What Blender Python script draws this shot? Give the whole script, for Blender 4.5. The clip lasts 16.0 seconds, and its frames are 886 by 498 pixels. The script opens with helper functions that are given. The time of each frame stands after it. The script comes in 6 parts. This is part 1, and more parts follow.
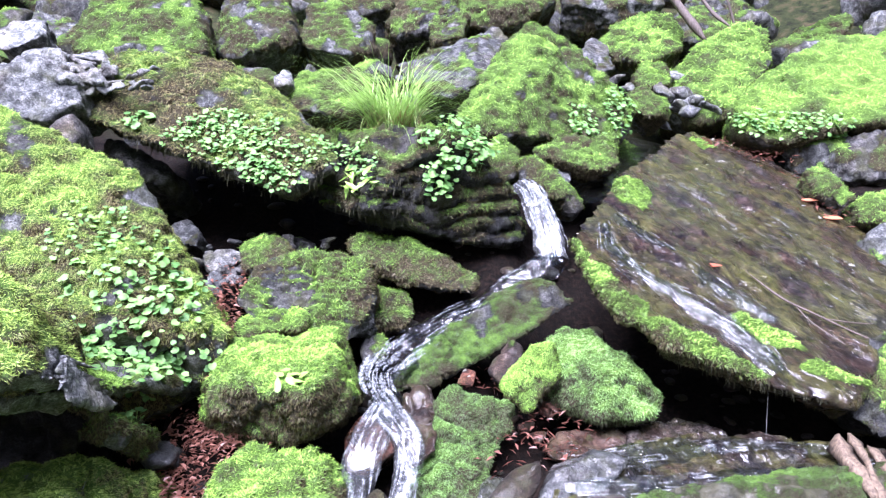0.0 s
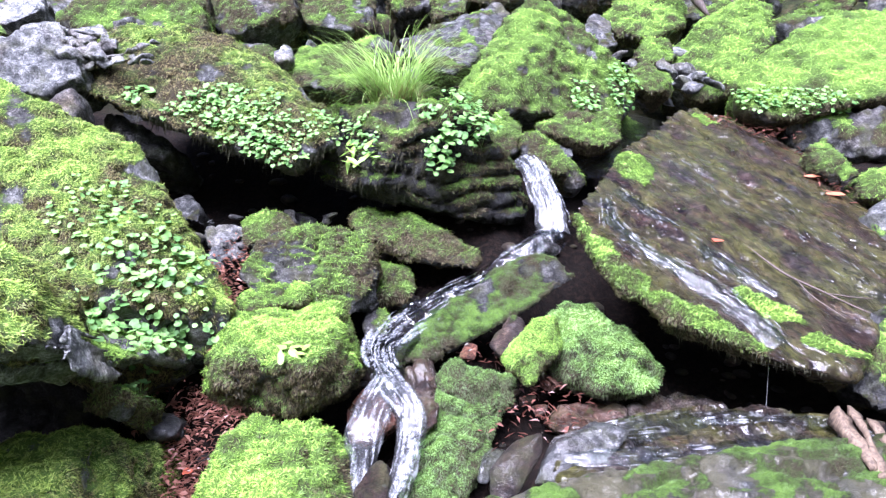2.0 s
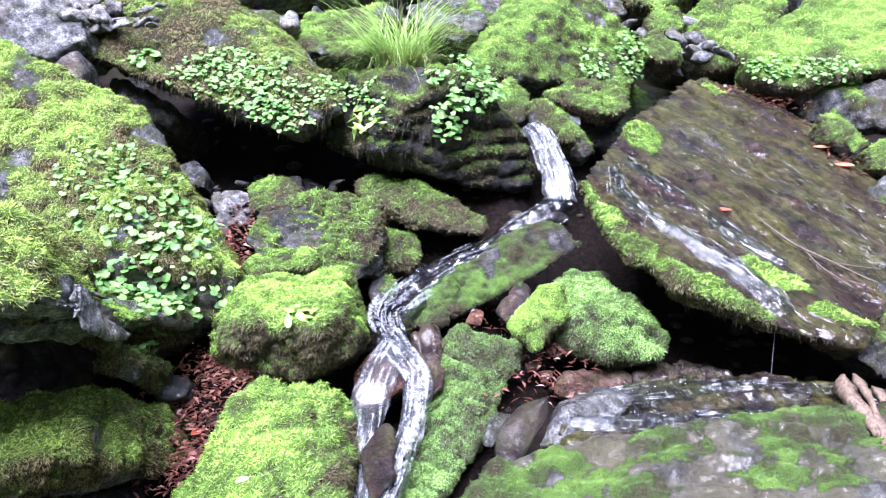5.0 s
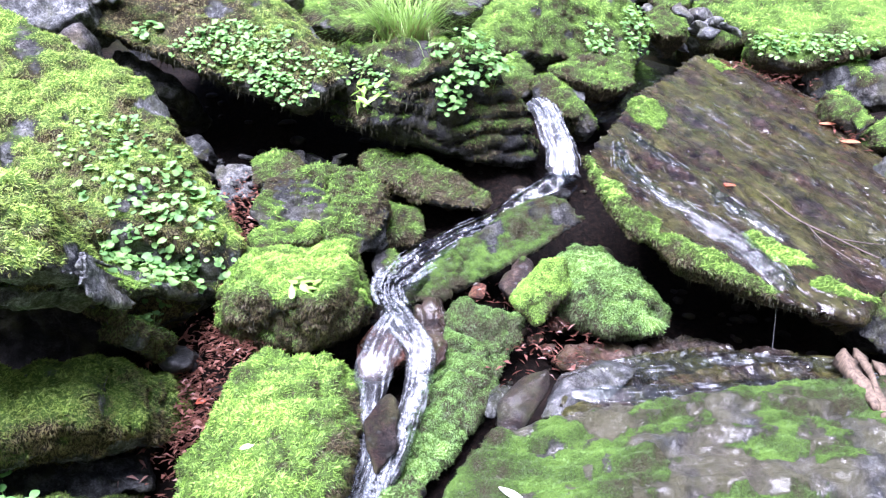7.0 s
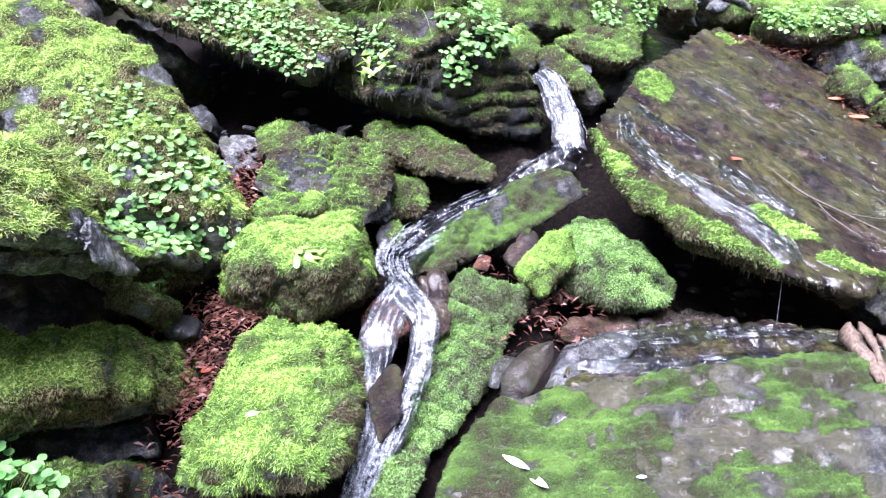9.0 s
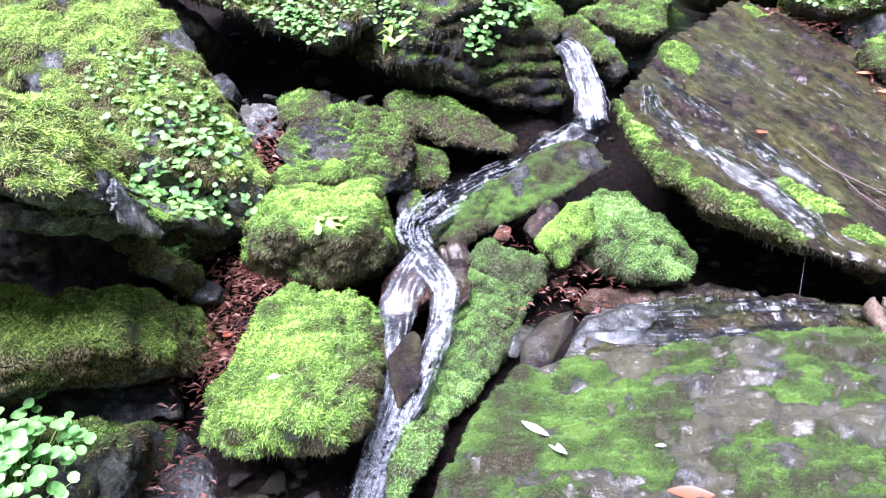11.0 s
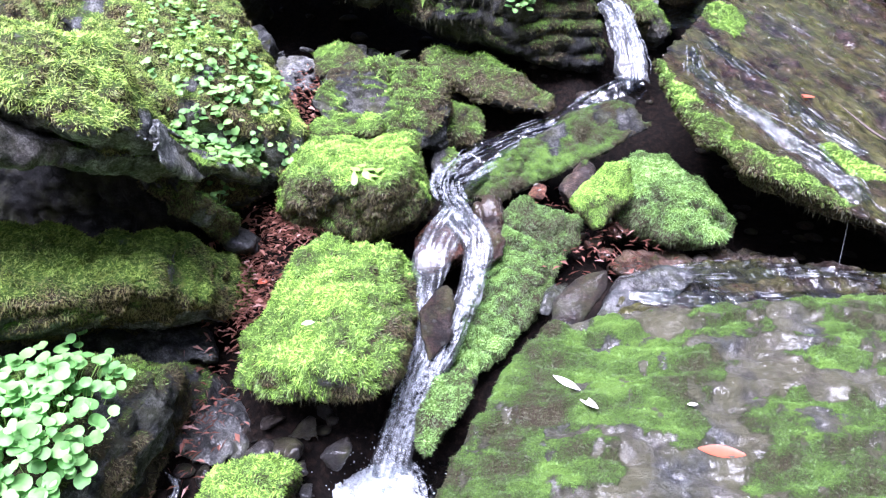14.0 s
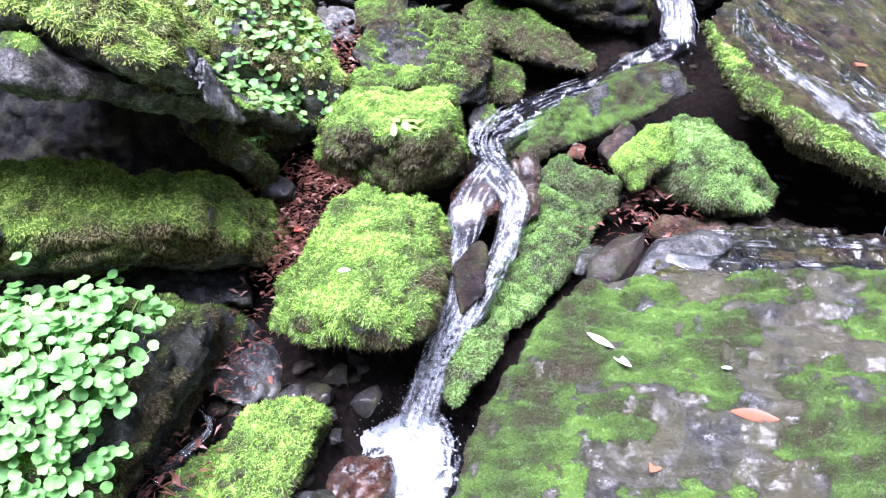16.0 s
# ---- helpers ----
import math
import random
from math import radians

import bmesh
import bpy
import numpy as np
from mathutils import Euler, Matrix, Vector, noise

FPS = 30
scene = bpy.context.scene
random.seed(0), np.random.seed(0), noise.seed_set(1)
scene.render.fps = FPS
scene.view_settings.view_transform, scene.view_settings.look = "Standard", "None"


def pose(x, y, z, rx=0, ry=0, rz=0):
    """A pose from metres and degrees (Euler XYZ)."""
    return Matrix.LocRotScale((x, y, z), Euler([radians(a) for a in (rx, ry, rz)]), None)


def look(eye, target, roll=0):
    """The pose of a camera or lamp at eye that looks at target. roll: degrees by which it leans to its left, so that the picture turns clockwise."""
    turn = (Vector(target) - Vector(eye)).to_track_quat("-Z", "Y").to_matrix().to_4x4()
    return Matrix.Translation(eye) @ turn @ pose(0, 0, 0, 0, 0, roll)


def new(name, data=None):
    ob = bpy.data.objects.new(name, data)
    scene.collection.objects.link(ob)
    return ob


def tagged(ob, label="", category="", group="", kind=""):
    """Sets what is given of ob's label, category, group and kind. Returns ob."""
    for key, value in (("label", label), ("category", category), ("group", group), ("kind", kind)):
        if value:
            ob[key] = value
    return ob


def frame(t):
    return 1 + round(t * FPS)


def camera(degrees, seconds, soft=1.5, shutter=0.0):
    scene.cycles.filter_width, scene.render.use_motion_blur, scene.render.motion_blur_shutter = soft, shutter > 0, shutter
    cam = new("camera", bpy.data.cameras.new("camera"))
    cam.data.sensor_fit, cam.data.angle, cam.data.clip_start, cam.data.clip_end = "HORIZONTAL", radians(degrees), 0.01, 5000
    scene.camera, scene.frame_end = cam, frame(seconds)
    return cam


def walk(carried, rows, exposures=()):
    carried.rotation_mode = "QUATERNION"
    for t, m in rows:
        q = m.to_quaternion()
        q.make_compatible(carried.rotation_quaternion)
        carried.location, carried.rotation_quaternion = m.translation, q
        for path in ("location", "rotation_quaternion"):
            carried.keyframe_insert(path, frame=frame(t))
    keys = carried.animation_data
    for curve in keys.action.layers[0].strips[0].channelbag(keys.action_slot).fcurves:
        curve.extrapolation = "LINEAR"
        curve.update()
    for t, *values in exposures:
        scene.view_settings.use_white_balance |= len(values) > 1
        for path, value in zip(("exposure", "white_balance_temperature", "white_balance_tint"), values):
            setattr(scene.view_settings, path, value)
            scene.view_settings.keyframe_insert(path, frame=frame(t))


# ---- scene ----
cam = camera(63.0, 16.0, 1.2)
PATH = [
    (0, (0.003, 0.001, 1.5), (-0.013, 1.971, 1.155), -2.0),
    (0.5, (0.0, -0.003, 1.493), (-0.015, 1.965, 1.134), -1.9),
    (1, (0.002, -0.005, 1.49), (-0.015, 1.96, 1.117), -2.0),
    (1.5, (-0.002, -0.005, 1.482), (-0.019, 1.958, 1.098), -1.9),
    (2, (-0.004, -0.003, 1.475), (-0.023, 1.957, 1.077), -2.0),
    (2.5, (-0.005, -0.003, 1.471), (-0.026, 1.955, 1.064), -1.9),
    (3, (-0.009, -0.006, 1.466), (-0.031, 1.951, 1.05), -1.7),
    (3.5, (-0.01, -0.004, 1.46), (-0.035, 1.949, 1.032), -1.5),
    (4, (-0.013, -0.005, 1.455), (-0.042, 1.945, 1.013), -1.6),
    (6.5, (-0.021, -0.012, 1.426), (-0.059, 1.922, 0.918), -1.5),
    (7, (-0.019, -0.018, 1.42), (-0.06, 1.912, 0.898), -1.4),
    (7.5, (-0.018, -0.018, 1.414), (-0.059, 1.909, 0.88), -1.4),
    (8, (-0.02, -0.015, 1.405), (-0.064, 1.909, 0.859), -1.3),
    (8.5, (-0.02, -0.015, 1.396), (-0.067, 1.903, 0.835), -1.3),
    (9, (-0.027, -0.019, 1.393), (-0.077, 1.894, 0.813), -1.1),
    (9.5, (-0.034, -0.021, 1.383), (-0.093, 1.887, 0.787), -1.0),
    (12, (-0.056, -0.033, 1.352), (-0.173, 1.849, 0.687), -0.5),
    (12.5, (-0.062, -0.035, 1.345), (-0.191, 1.842, 0.667), -0.4),
    (13, (-0.066, -0.039, 1.337), (-0.206, 1.834, 0.648), -0.3),
    (13.5, (-0.074, -0.041, 1.328), (-0.223, 1.825, 0.625), 0.1),
    (14, (-0.078, -0.041, 1.316), (-0.239, 1.817, 0.594), 0.4),
    (14.5, (-0.084, -0.044, 1.304), (-0.26, 1.804, 0.558), 1.0),
    (15, (-0.093, -0.045, 1.291), (-0.284, 1.791, 0.523), 1.5),
    (15.5, (-0.101, -0.048, 1.28), (-0.308, 1.778, 0.491), 1.8),
    (16, (-0.114, -0.057, 1.272), (-0.337, 1.759, 0.464), 2.1),
]
walk(cam, [(t, look(eye, target, roll)) for t, eye, target, roll in PATH], [(0, 1.4, 5270, 32), (16, 1.4, 5270, 32)])

# ---- light: a bright overcast sky over the ravine, with a soft high sun ----
world = bpy.data.worlds.new("sky")
scene.world = world
world.use_nodes = True
wn, wl = world.node_tree.nodes, world.node_tree.links
sky = wn.new("ShaderNodeTexSky")
sky.sky_type = "NISHITA"
sky.sun_disc = False
sky.sun_elevation, sky.sun_rotation = radians(63), radians(198)
sky.air_density, sky.dust_density = 1.0, 4.0
back = wn["Background"]
wl.new(sky.outputs[0], back.inputs[0])
back.inputs[1].default_value = 0.06
sun = new("sun", bpy.data.lights.new("sun", "SUN"))
sun.data.energy, sun.data.angle, sun.data.color = 8.0, radians(42), (1.0, 0.96, 0.88)
sun.matrix_world = look((-0.3, -0.95, 2.0), (0, 0, 0))

# ---- materials ----
def material(name):
    m = bpy.data.materials.new(name)
    m.use_nodes = True
    return m, m.node_tree.nodes, m.node_tree.links, m.node_tree.nodes["Principled BSDF"]


def ramp(nodes, stops):
    n = nodes.new("ShaderNodeValToRGB")
    e = n.color_ramp.elements
    while len(e) < len(stops):
        e.new(0.5)
    for el, (p, c) in zip(e, stops):
        el.position, el.color = p, (*c, 1) if len(c) == 3 else (c[0], c[0], c[0], 1)
    return n


def noise_node(nodes, links, vec, scale, detail=6, rough=0.6, distort=0.0):
    n = nodes.new("ShaderNodeTexNoise")
    n.inputs["Scale"].default_value, n.inputs["Detail"].default_value = scale, detail
    n.inputs["Roughness"].default_value, n.inputs["Distortion"].default_value = rough, distort
    if vec is not None:
        links.new(vec, n.inputs["Vector"])
    return n


def mix_colour(nodes, links, fac, a, b, blend="MIX"):
    n = nodes.new("ShaderNodeMix")
    n.data_type, n.blend_type = "RGBA", blend
    for sock, v in ((n.inputs[0], fac), (n.inputs[6], a), (n.inputs[7], b)):
        if isinstance(v, (int, float)):
            sock.default_value = v
        elif isinstance(v, tuple):
            sock.default_value = (*v, 1)
        else:
            links.new(v, sock)
    return n.outputs[2]


def math_node(nodes, links, op, a, b=0.0, c=0.0):
    n = nodes.new("ShaderNodeMath")
    n.operation = op
    for sock, v in zip(n.inputs, (a, b, c)):
        if isinstance(v, (int, float)):
            sock.default_value = v
        else:
            links.new(v, sock)
    return n.outputs[0]


def bump_node(nodes, links, height, strength, distance, normal=None):
    n = nodes.new("ShaderNodeBump")
    n.inputs["Strength"].default_value, n.inputs["Distance"].default_value = strength, distance
    links.new(height, n.inputs["Height"])
    if normal is not None:
        links.new(normal, n.inputs["Normal"])
    return n.outputs[0]


ROCKS = {}


def rock_material(tone, warm, wet, slick=0):
    """Grey schist, rusty where warm, glossy where wet, ribbed along the dip where slick is 1, silted where it is 2; the attribute 'moss' says where a felt of moss lies on it."""
    key = (round(tone, 2), round(warm, 1), round(wet, 1), slick)
    if key in ROCKS:
        return ROCKS[key]
    tone, warm, wet, kind = key
    slick, silted = kind == 1, kind == 2
    m, n, l, bsdf = material("rock")
    where = n.new("ShaderNodeNewGeometry").outputs["Position"]
    streak = n.new("ShaderNodeMapping")
    streak.vector_type = "TEXTURE"
    streak.inputs["Scale"].default_value = (4.0, 1.0, 1.0)
    streak.inputs["Rotation"].default_value = (0, 0, radians(-61))
    l.new(where, streak.inputs[0])
    big = noise_node(n, l, streak.outputs[0] if slick else where, 6.0 if slick else 3.5, 5, 0.6, 0.4)
    mid = noise_node(n, l, where, 17, 8, 0.65, 0.3)
    fine = noise_node(n, l, where, 120, 6, 0.7)
    # tone scales these colours; its lowest values paint shade on filler rocks
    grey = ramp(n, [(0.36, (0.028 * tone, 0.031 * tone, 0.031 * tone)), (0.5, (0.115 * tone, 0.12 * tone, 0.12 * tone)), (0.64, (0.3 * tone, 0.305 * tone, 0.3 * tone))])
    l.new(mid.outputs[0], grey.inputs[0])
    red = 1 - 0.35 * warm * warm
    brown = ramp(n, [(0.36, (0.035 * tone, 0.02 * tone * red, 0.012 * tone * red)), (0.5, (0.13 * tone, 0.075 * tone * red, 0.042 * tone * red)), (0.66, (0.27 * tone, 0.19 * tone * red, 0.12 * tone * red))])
    l.new(mid.outputs[0], brown.inputs[0])
    rust = ramp(n, [(0.5 - 0.3 * warm, (0.0,)), (0.72 - 0.25 * warm, (0.25 + 0.75 * warm,))])
    l.new(big.outputs[0], rust.inputs[0])
    col = mix_colour(n, l, rust.outputs[0], grey.outputs[0], brown.outputs[0])
    speck = ramp(n, [(0.38, (0.3,)), (0.62, (1.5,))])
    l.new(fine.outputs[0], speck.inputs[0])
    col = mix_colour(n, l, 0.85, col, speck.outputs[0], "MULTIPLY")
    grit = ramp(n, [(0.4, (0.5,)), (0.6, (1.4,))])
    l.new(noise_node(n, l, where, 340, 3, 0.6).outputs[0], grit.inputs[0])
    col = mix_colour(n, l, 0.7, col, grit.outputs[0], "MULTIPLY")
    ridge = noise_node(n, l, where, 8, 7, 0.6, 0.3)
    ridge.noise_type = "RIDGED_MULTIFRACTAL"
    vein = ramp(n, [(0.25, (1.15,)), (0.75, (0.55,))])
    l.new(ridge.outputs[0], vein.inputs[0])
    col = mix_colour(n, l, 0.6, col, vein.outputs[0], "MULTIPLY")
    # pale lichen spots
    cell = n.new("ShaderNodeTexVoronoi")
    cell.inputs["Scale"].default_value = 22
    l.new(where, cell.inputs["Vector"])
    spot = ramp(n, [(0.12, (1.0,)), (0.24, (0.0,))])
    l.new(math_node(n, l, "ADD", cell.outputs["Distance"], math_node(n, l, "MULTIPLY", math_node(n, l, "SUBTRACT", mid.outputs[0], 0.42), 1.5)), spot.inputs[0])
    col = mix_colour(n, l, math_node(n, l, "MULTIPLY", spot.outputs[0], 0.25 if wet > 0.3 else 0.6), col, (0.36 * min(1.0, tone), 0.38 * min(1.0, tone), 0.32 * min(1.0, tone)))
    # thin green algae
    alg = ramp(n, [(0.42 if slick else 0.34 if silted else 0.5, (0.0,)), (0.6 if slick else 0.56 if silted else 0.7, (0.8 if slick or silted else 0.55,))])
    l.new(noise_node(n, l, streak.outputs[0] if slick else where, 7, 5).outputs[0], alg.inputs[0])
    col = mix_colour(n, l, alg.outputs[0], col, (0.075, 0.074, 0.02) if slick else (0.095, 0.092, 0.048) if silted else (0.07, 0.075, 0.024))
    if slick:
        # cleavage lines along the dip
        fibre = n.new("ShaderNodeMapping")
        fibre.vector_type = "TEXTURE"
        fibre.inputs["Scale"].default_value = (9.0, 1.0, 1.0)
        fibre.inputs["Rotation"].default_value = (0, 0, radians(-61))
        l.new(where, fibre.inputs[0])
        lines = ramp(n, [(0.36, (0.3,)), (0.5, (1.0,)), (0.66, (1.5,))])
        fibres = noise_node(n, l, fibre.outputs[0], 38, 6, 0.68, 0.3)
        l.new(fibres.outputs[0], lines.inputs[0])
        col = mix_colour(n, l, 0.9, col, lines.outputs[0], "MULTIPLY")
        blotch = ramp(n, [(0.36, (0.35,)), (0.5, (0.9,)), (0.62, (1.5,))])
        l.new(noise_node(n, l, where, 11, 7, 0.7, 0.6).outputs[0], blotch.inputs[0])
        col = mix_colour(n, l, 0.9, col, blotch.outputs[0], "MULTIPLY")
    moss = n.new("ShaderNodeAttribute")
    moss.attribute_name = "moss"
    # felt colour follows growth and the painted brightness of upward faces
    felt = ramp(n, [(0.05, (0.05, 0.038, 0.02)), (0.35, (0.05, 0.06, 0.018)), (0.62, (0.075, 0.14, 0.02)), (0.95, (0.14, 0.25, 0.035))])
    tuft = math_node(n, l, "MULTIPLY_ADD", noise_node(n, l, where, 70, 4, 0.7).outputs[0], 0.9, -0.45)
    lush_lit = n.new("ShaderNodeAttribute")
    lush_lit.attribute_name = "lush_lit"
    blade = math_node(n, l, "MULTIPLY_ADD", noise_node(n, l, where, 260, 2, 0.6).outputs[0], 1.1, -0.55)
    l.new(math_node(n, l, "ADD", math_node(n, l, "ADD", lush_lit.outputs["Fac"], tuft), blade), felt.inputs[0])
    edge = math_node(n, l, "ADD", moss.outputs["Fac"], math_node(n, l, "MULTIPLY", math_node(n, l, "SUBTRACT", fine.outputs[0], 0.5), 0.9))
    cover = ramp(n, [(0.38, (0.0,)), (0.58, (1.0,))])
    l.new(edge, cover.inputs[0])
    col = mix_colour(n, l, cover.outputs[0], col, felt.outputs[0])
    l.new(col, bsdf.inputs["Base Color"])
    film = noise_node(n, l, streak.outputs[0], 9, 6, 0.6, 1.2)
    rough = ramp(n, [(0.36, (0.85 - 0.72 * wet,)), (0.62, (0.92 - 0.45 * wet,))])
    l.new(film.outputs[0], rough.inputs[0])
    dry = math_node(n, l, "MAXIMUM", rough.outputs[0], math_node(n, l, "MULTIPLY", cover.outputs[0], 0.95))
    l.new(dry, bsdf.inputs["Roughness"])
    bsdf.inputs["Specular IOR Level"].default_value = 0.22 if slick else 0.35
    height = math_node(n, l, "ADD", math_node(n, l, "MULTIPLY", mid.outputs[0], 1.0), math_node(n, l, "MULTIPLY", fine.outputs[0], 0.8))
    stems = noise_node(n, l, where, 230, 3, 0.7)
    height = math_node(n, l, "MULTIPLY_ADD", math_node(n, l, "MULTIPLY", stems.outputs[0], cover.outputs[0]), 1.2, height)
    height = math_node(n, l, "SUBTRACT", height, math_node(n, l, "MULTIPLY", ridge.outputs[0], 0.35))
    if slick:
        height = math_node(n, l, "ADD", height, fibres.outputs[0])
    nor = bump_node(n, l, height, 0.9, 0.03 if kind else 0.02)
    if wet > 0.3:
        ripple = noise_node(n, l, streak.outputs[0], 26 if slick else 45, 4, 0.55, 0.8)
        film_mask = ramp(n, [(0.38, (0.25,)), (0.56, (1.0,))])
        l.new(noise_node(n, l, streak.outputs[0], 5, 6, 0.65, 0.5).outputs[0], film_mask.inputs[0])
        pool = n.new("ShaderNodeClamp")
        l.new(math_node(n, l, "MULTIPLY", math_node(n, l, "SUBTRACT", 1.0, cover.outputs[0]), (1.0 if slick else 0.6) * wet), pool.inputs[0])
        l.new(math_node(n, l, "MULTIPLY", pool.outputs[0], film_mask.outputs[0]), bsdf.inputs["Coat Weight"])
        bsdf.inputs["Coat Roughness"].default_value = 0.07
        l.new(bump_node(n, l, ripple.outputs[0], 1.0, 0.012 if slick else 0.006), bsdf.inputs["Coat Normal"])
    l.new(nor, bsdf.inputs["Normal"])
    ROCKS[key] = m
    return m


def moss_material(name, dark, main, light):
    """Moss sprigs: brown and thin at low growth, lime green at high, with light from above painted into the tone."""
    m, n, l, bsdf = material(name)
    geo = n.new("ShaderNodeNewGeometry")
    lush_lit = n.new("ShaderNodeAttribute")
    lush_lit.attribute_name = "lush_lit"
    v = math_node(n, l, "MULTIPLY_ADD", geo.outputs["Random Per Island"], 0.42, math_node(n, l, "SUBTRACT", lush_lit.outputs["Fac"], 0.21))
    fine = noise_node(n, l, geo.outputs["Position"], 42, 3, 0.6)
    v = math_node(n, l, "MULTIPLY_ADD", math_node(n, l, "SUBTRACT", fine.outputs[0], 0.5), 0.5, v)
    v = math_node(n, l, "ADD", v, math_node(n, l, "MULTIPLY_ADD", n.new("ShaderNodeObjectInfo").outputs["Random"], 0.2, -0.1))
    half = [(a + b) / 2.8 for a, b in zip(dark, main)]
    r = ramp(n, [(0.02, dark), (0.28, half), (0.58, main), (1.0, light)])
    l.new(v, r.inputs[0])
    l.new(r.outputs[0], bsdf.inputs["Base Color"])
    bsdf.inputs["Roughness"].default_value = 0.55
    leaf = n.new("ShaderNodeBsdfTranslucent")
    l.new(r.outputs[0], leaf.inputs[0])
    mix = n.new("ShaderNodeMixShader")
    mix.inputs[0].default_value = 0.35
    l.new(bsdf.outputs[0], mix.inputs[1])
    l.new(leaf.outputs[0], mix.inputs[2])
    l.new(mix.outputs[0], n["Material Output"].inputs[0])
    return m


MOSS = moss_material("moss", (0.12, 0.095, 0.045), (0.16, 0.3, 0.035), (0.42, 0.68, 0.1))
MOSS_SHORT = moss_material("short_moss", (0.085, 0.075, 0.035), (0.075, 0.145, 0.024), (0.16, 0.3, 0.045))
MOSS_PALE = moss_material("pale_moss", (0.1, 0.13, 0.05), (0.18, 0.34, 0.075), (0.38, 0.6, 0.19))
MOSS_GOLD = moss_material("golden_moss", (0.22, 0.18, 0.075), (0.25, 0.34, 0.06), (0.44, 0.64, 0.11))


def leaf_material(name, base, tip, gloss=0.4):
    m, n, l, bsdf = material(name)
    info = n.new("ShaderNodeObjectInfo")
    geo = n.new("ShaderNodeNewGeometry")
    mott = noise_node(n, l, geo.outputs["Position"], 90, 4)
    v = math_node(n, l, "ADD", math_node(n, l, "MULTIPLY", info.outputs["Random"], 0.75), math_node(n, l, "MULTIPLY", mott.outputs[0], 0.3))
    v = math_node(n, l, "ADD", v, math_node(n, l, "MULTIPLY", geo.outputs["Random Per Island"], 0.15))
    r = ramp(n, [(0.1, base), (1.0, tip)])
    l.new(v, r.inputs[0])
    l.new(r.outputs[0], bsdf.inputs["Base Color"])
    bsdf.inputs["Roughness"].default_value = gloss
    thin = n.new("ShaderNodeBsdfTranslucent")
    l.new(r.outputs[0], thin.inputs[0])
    mix = n.new("ShaderNodeMixShader")
    mix.inputs[0].default_value = 0.3
    l.new(bsdf.outputs[0], mix.inputs[1])
    l.new(thin.outputs[0], mix.inputs[2])
    l.new(mix.outputs[0], n["Material Output"].inputs[0])
    return m


LEAF = leaf_material("leaf", (0.07, 0.19, 0.045), (0.25, 0.46, 0.12), 0.55)
LEAF_ROUND = leaf_material("round_leaf", (0.09, 0.27, 0.055), (0.28, 0.56, 0.16), 0.6)
LEAF_LIME = leaf_material("lime_leaf", (0.22, 0.4, 0.06), (0.38, 0.58, 0.12))
GRASS = leaf_material("grass_blade", (0.16, 0.32, 0.05), (0.42, 0.6, 0.16))
ROOTS = leaf_material("fine_roots", (0.015, 0.014, 0.008), (0.07, 0.07, 0.03), 0.8)
STRAW = leaf_material("straw", (0.22, 0.13, 0.06), (0.42, 0.3, 0.15), 0.7)
LITTER = leaf_material("dead_leaf", (0.15, 0.055, 0.04), (0.48, 0.24, 0.17), 0.4)
ORANGE = leaf_material("orange_leaf", (0.34, 0.07, 0.035), (0.55, 0.22, 0.12), 0.4)
PALE = leaf_material("bleached_leaf", (0.6, 0.6, 0.5), (0.8, 0.8, 0.72), 0.5)


def wood_material(name, dark, light):
    m, n, l, bsdf = material(name)
    tc = n.new("ShaderNodeTexCoord")
    mp = n.new("ShaderNodeMapping")
    mp.inputs["Scale"].default_value = (60, 60, 5)
    l.new(tc.outputs["Object"], mp.inputs[0])
    g = noise_node(n, l, mp.outputs[0], 1.5, 6, 0.65)
    r = ramp(n, [(0.3, dark), (0.7, light)])
    l.new(g.outputs[0], r.inputs[0])
    l.new(r.outputs[0], bsdf.inputs["Base Color"])
    bsdf.inputs["Roughness"].default_value = 0.75
    l.new(bump_node(n, l, g.outputs[0], 0.8, 0.006), bsdf.inputs["Normal"])
    return m


WOOD = wood_material("weathered_wood", (0.035, 0.022, 0.015), (0.2, 0.145, 0.095))
BARK = wood_material("twig_bark", (0.03, 0.022, 0.018), (0.13, 0.1, 0.085))


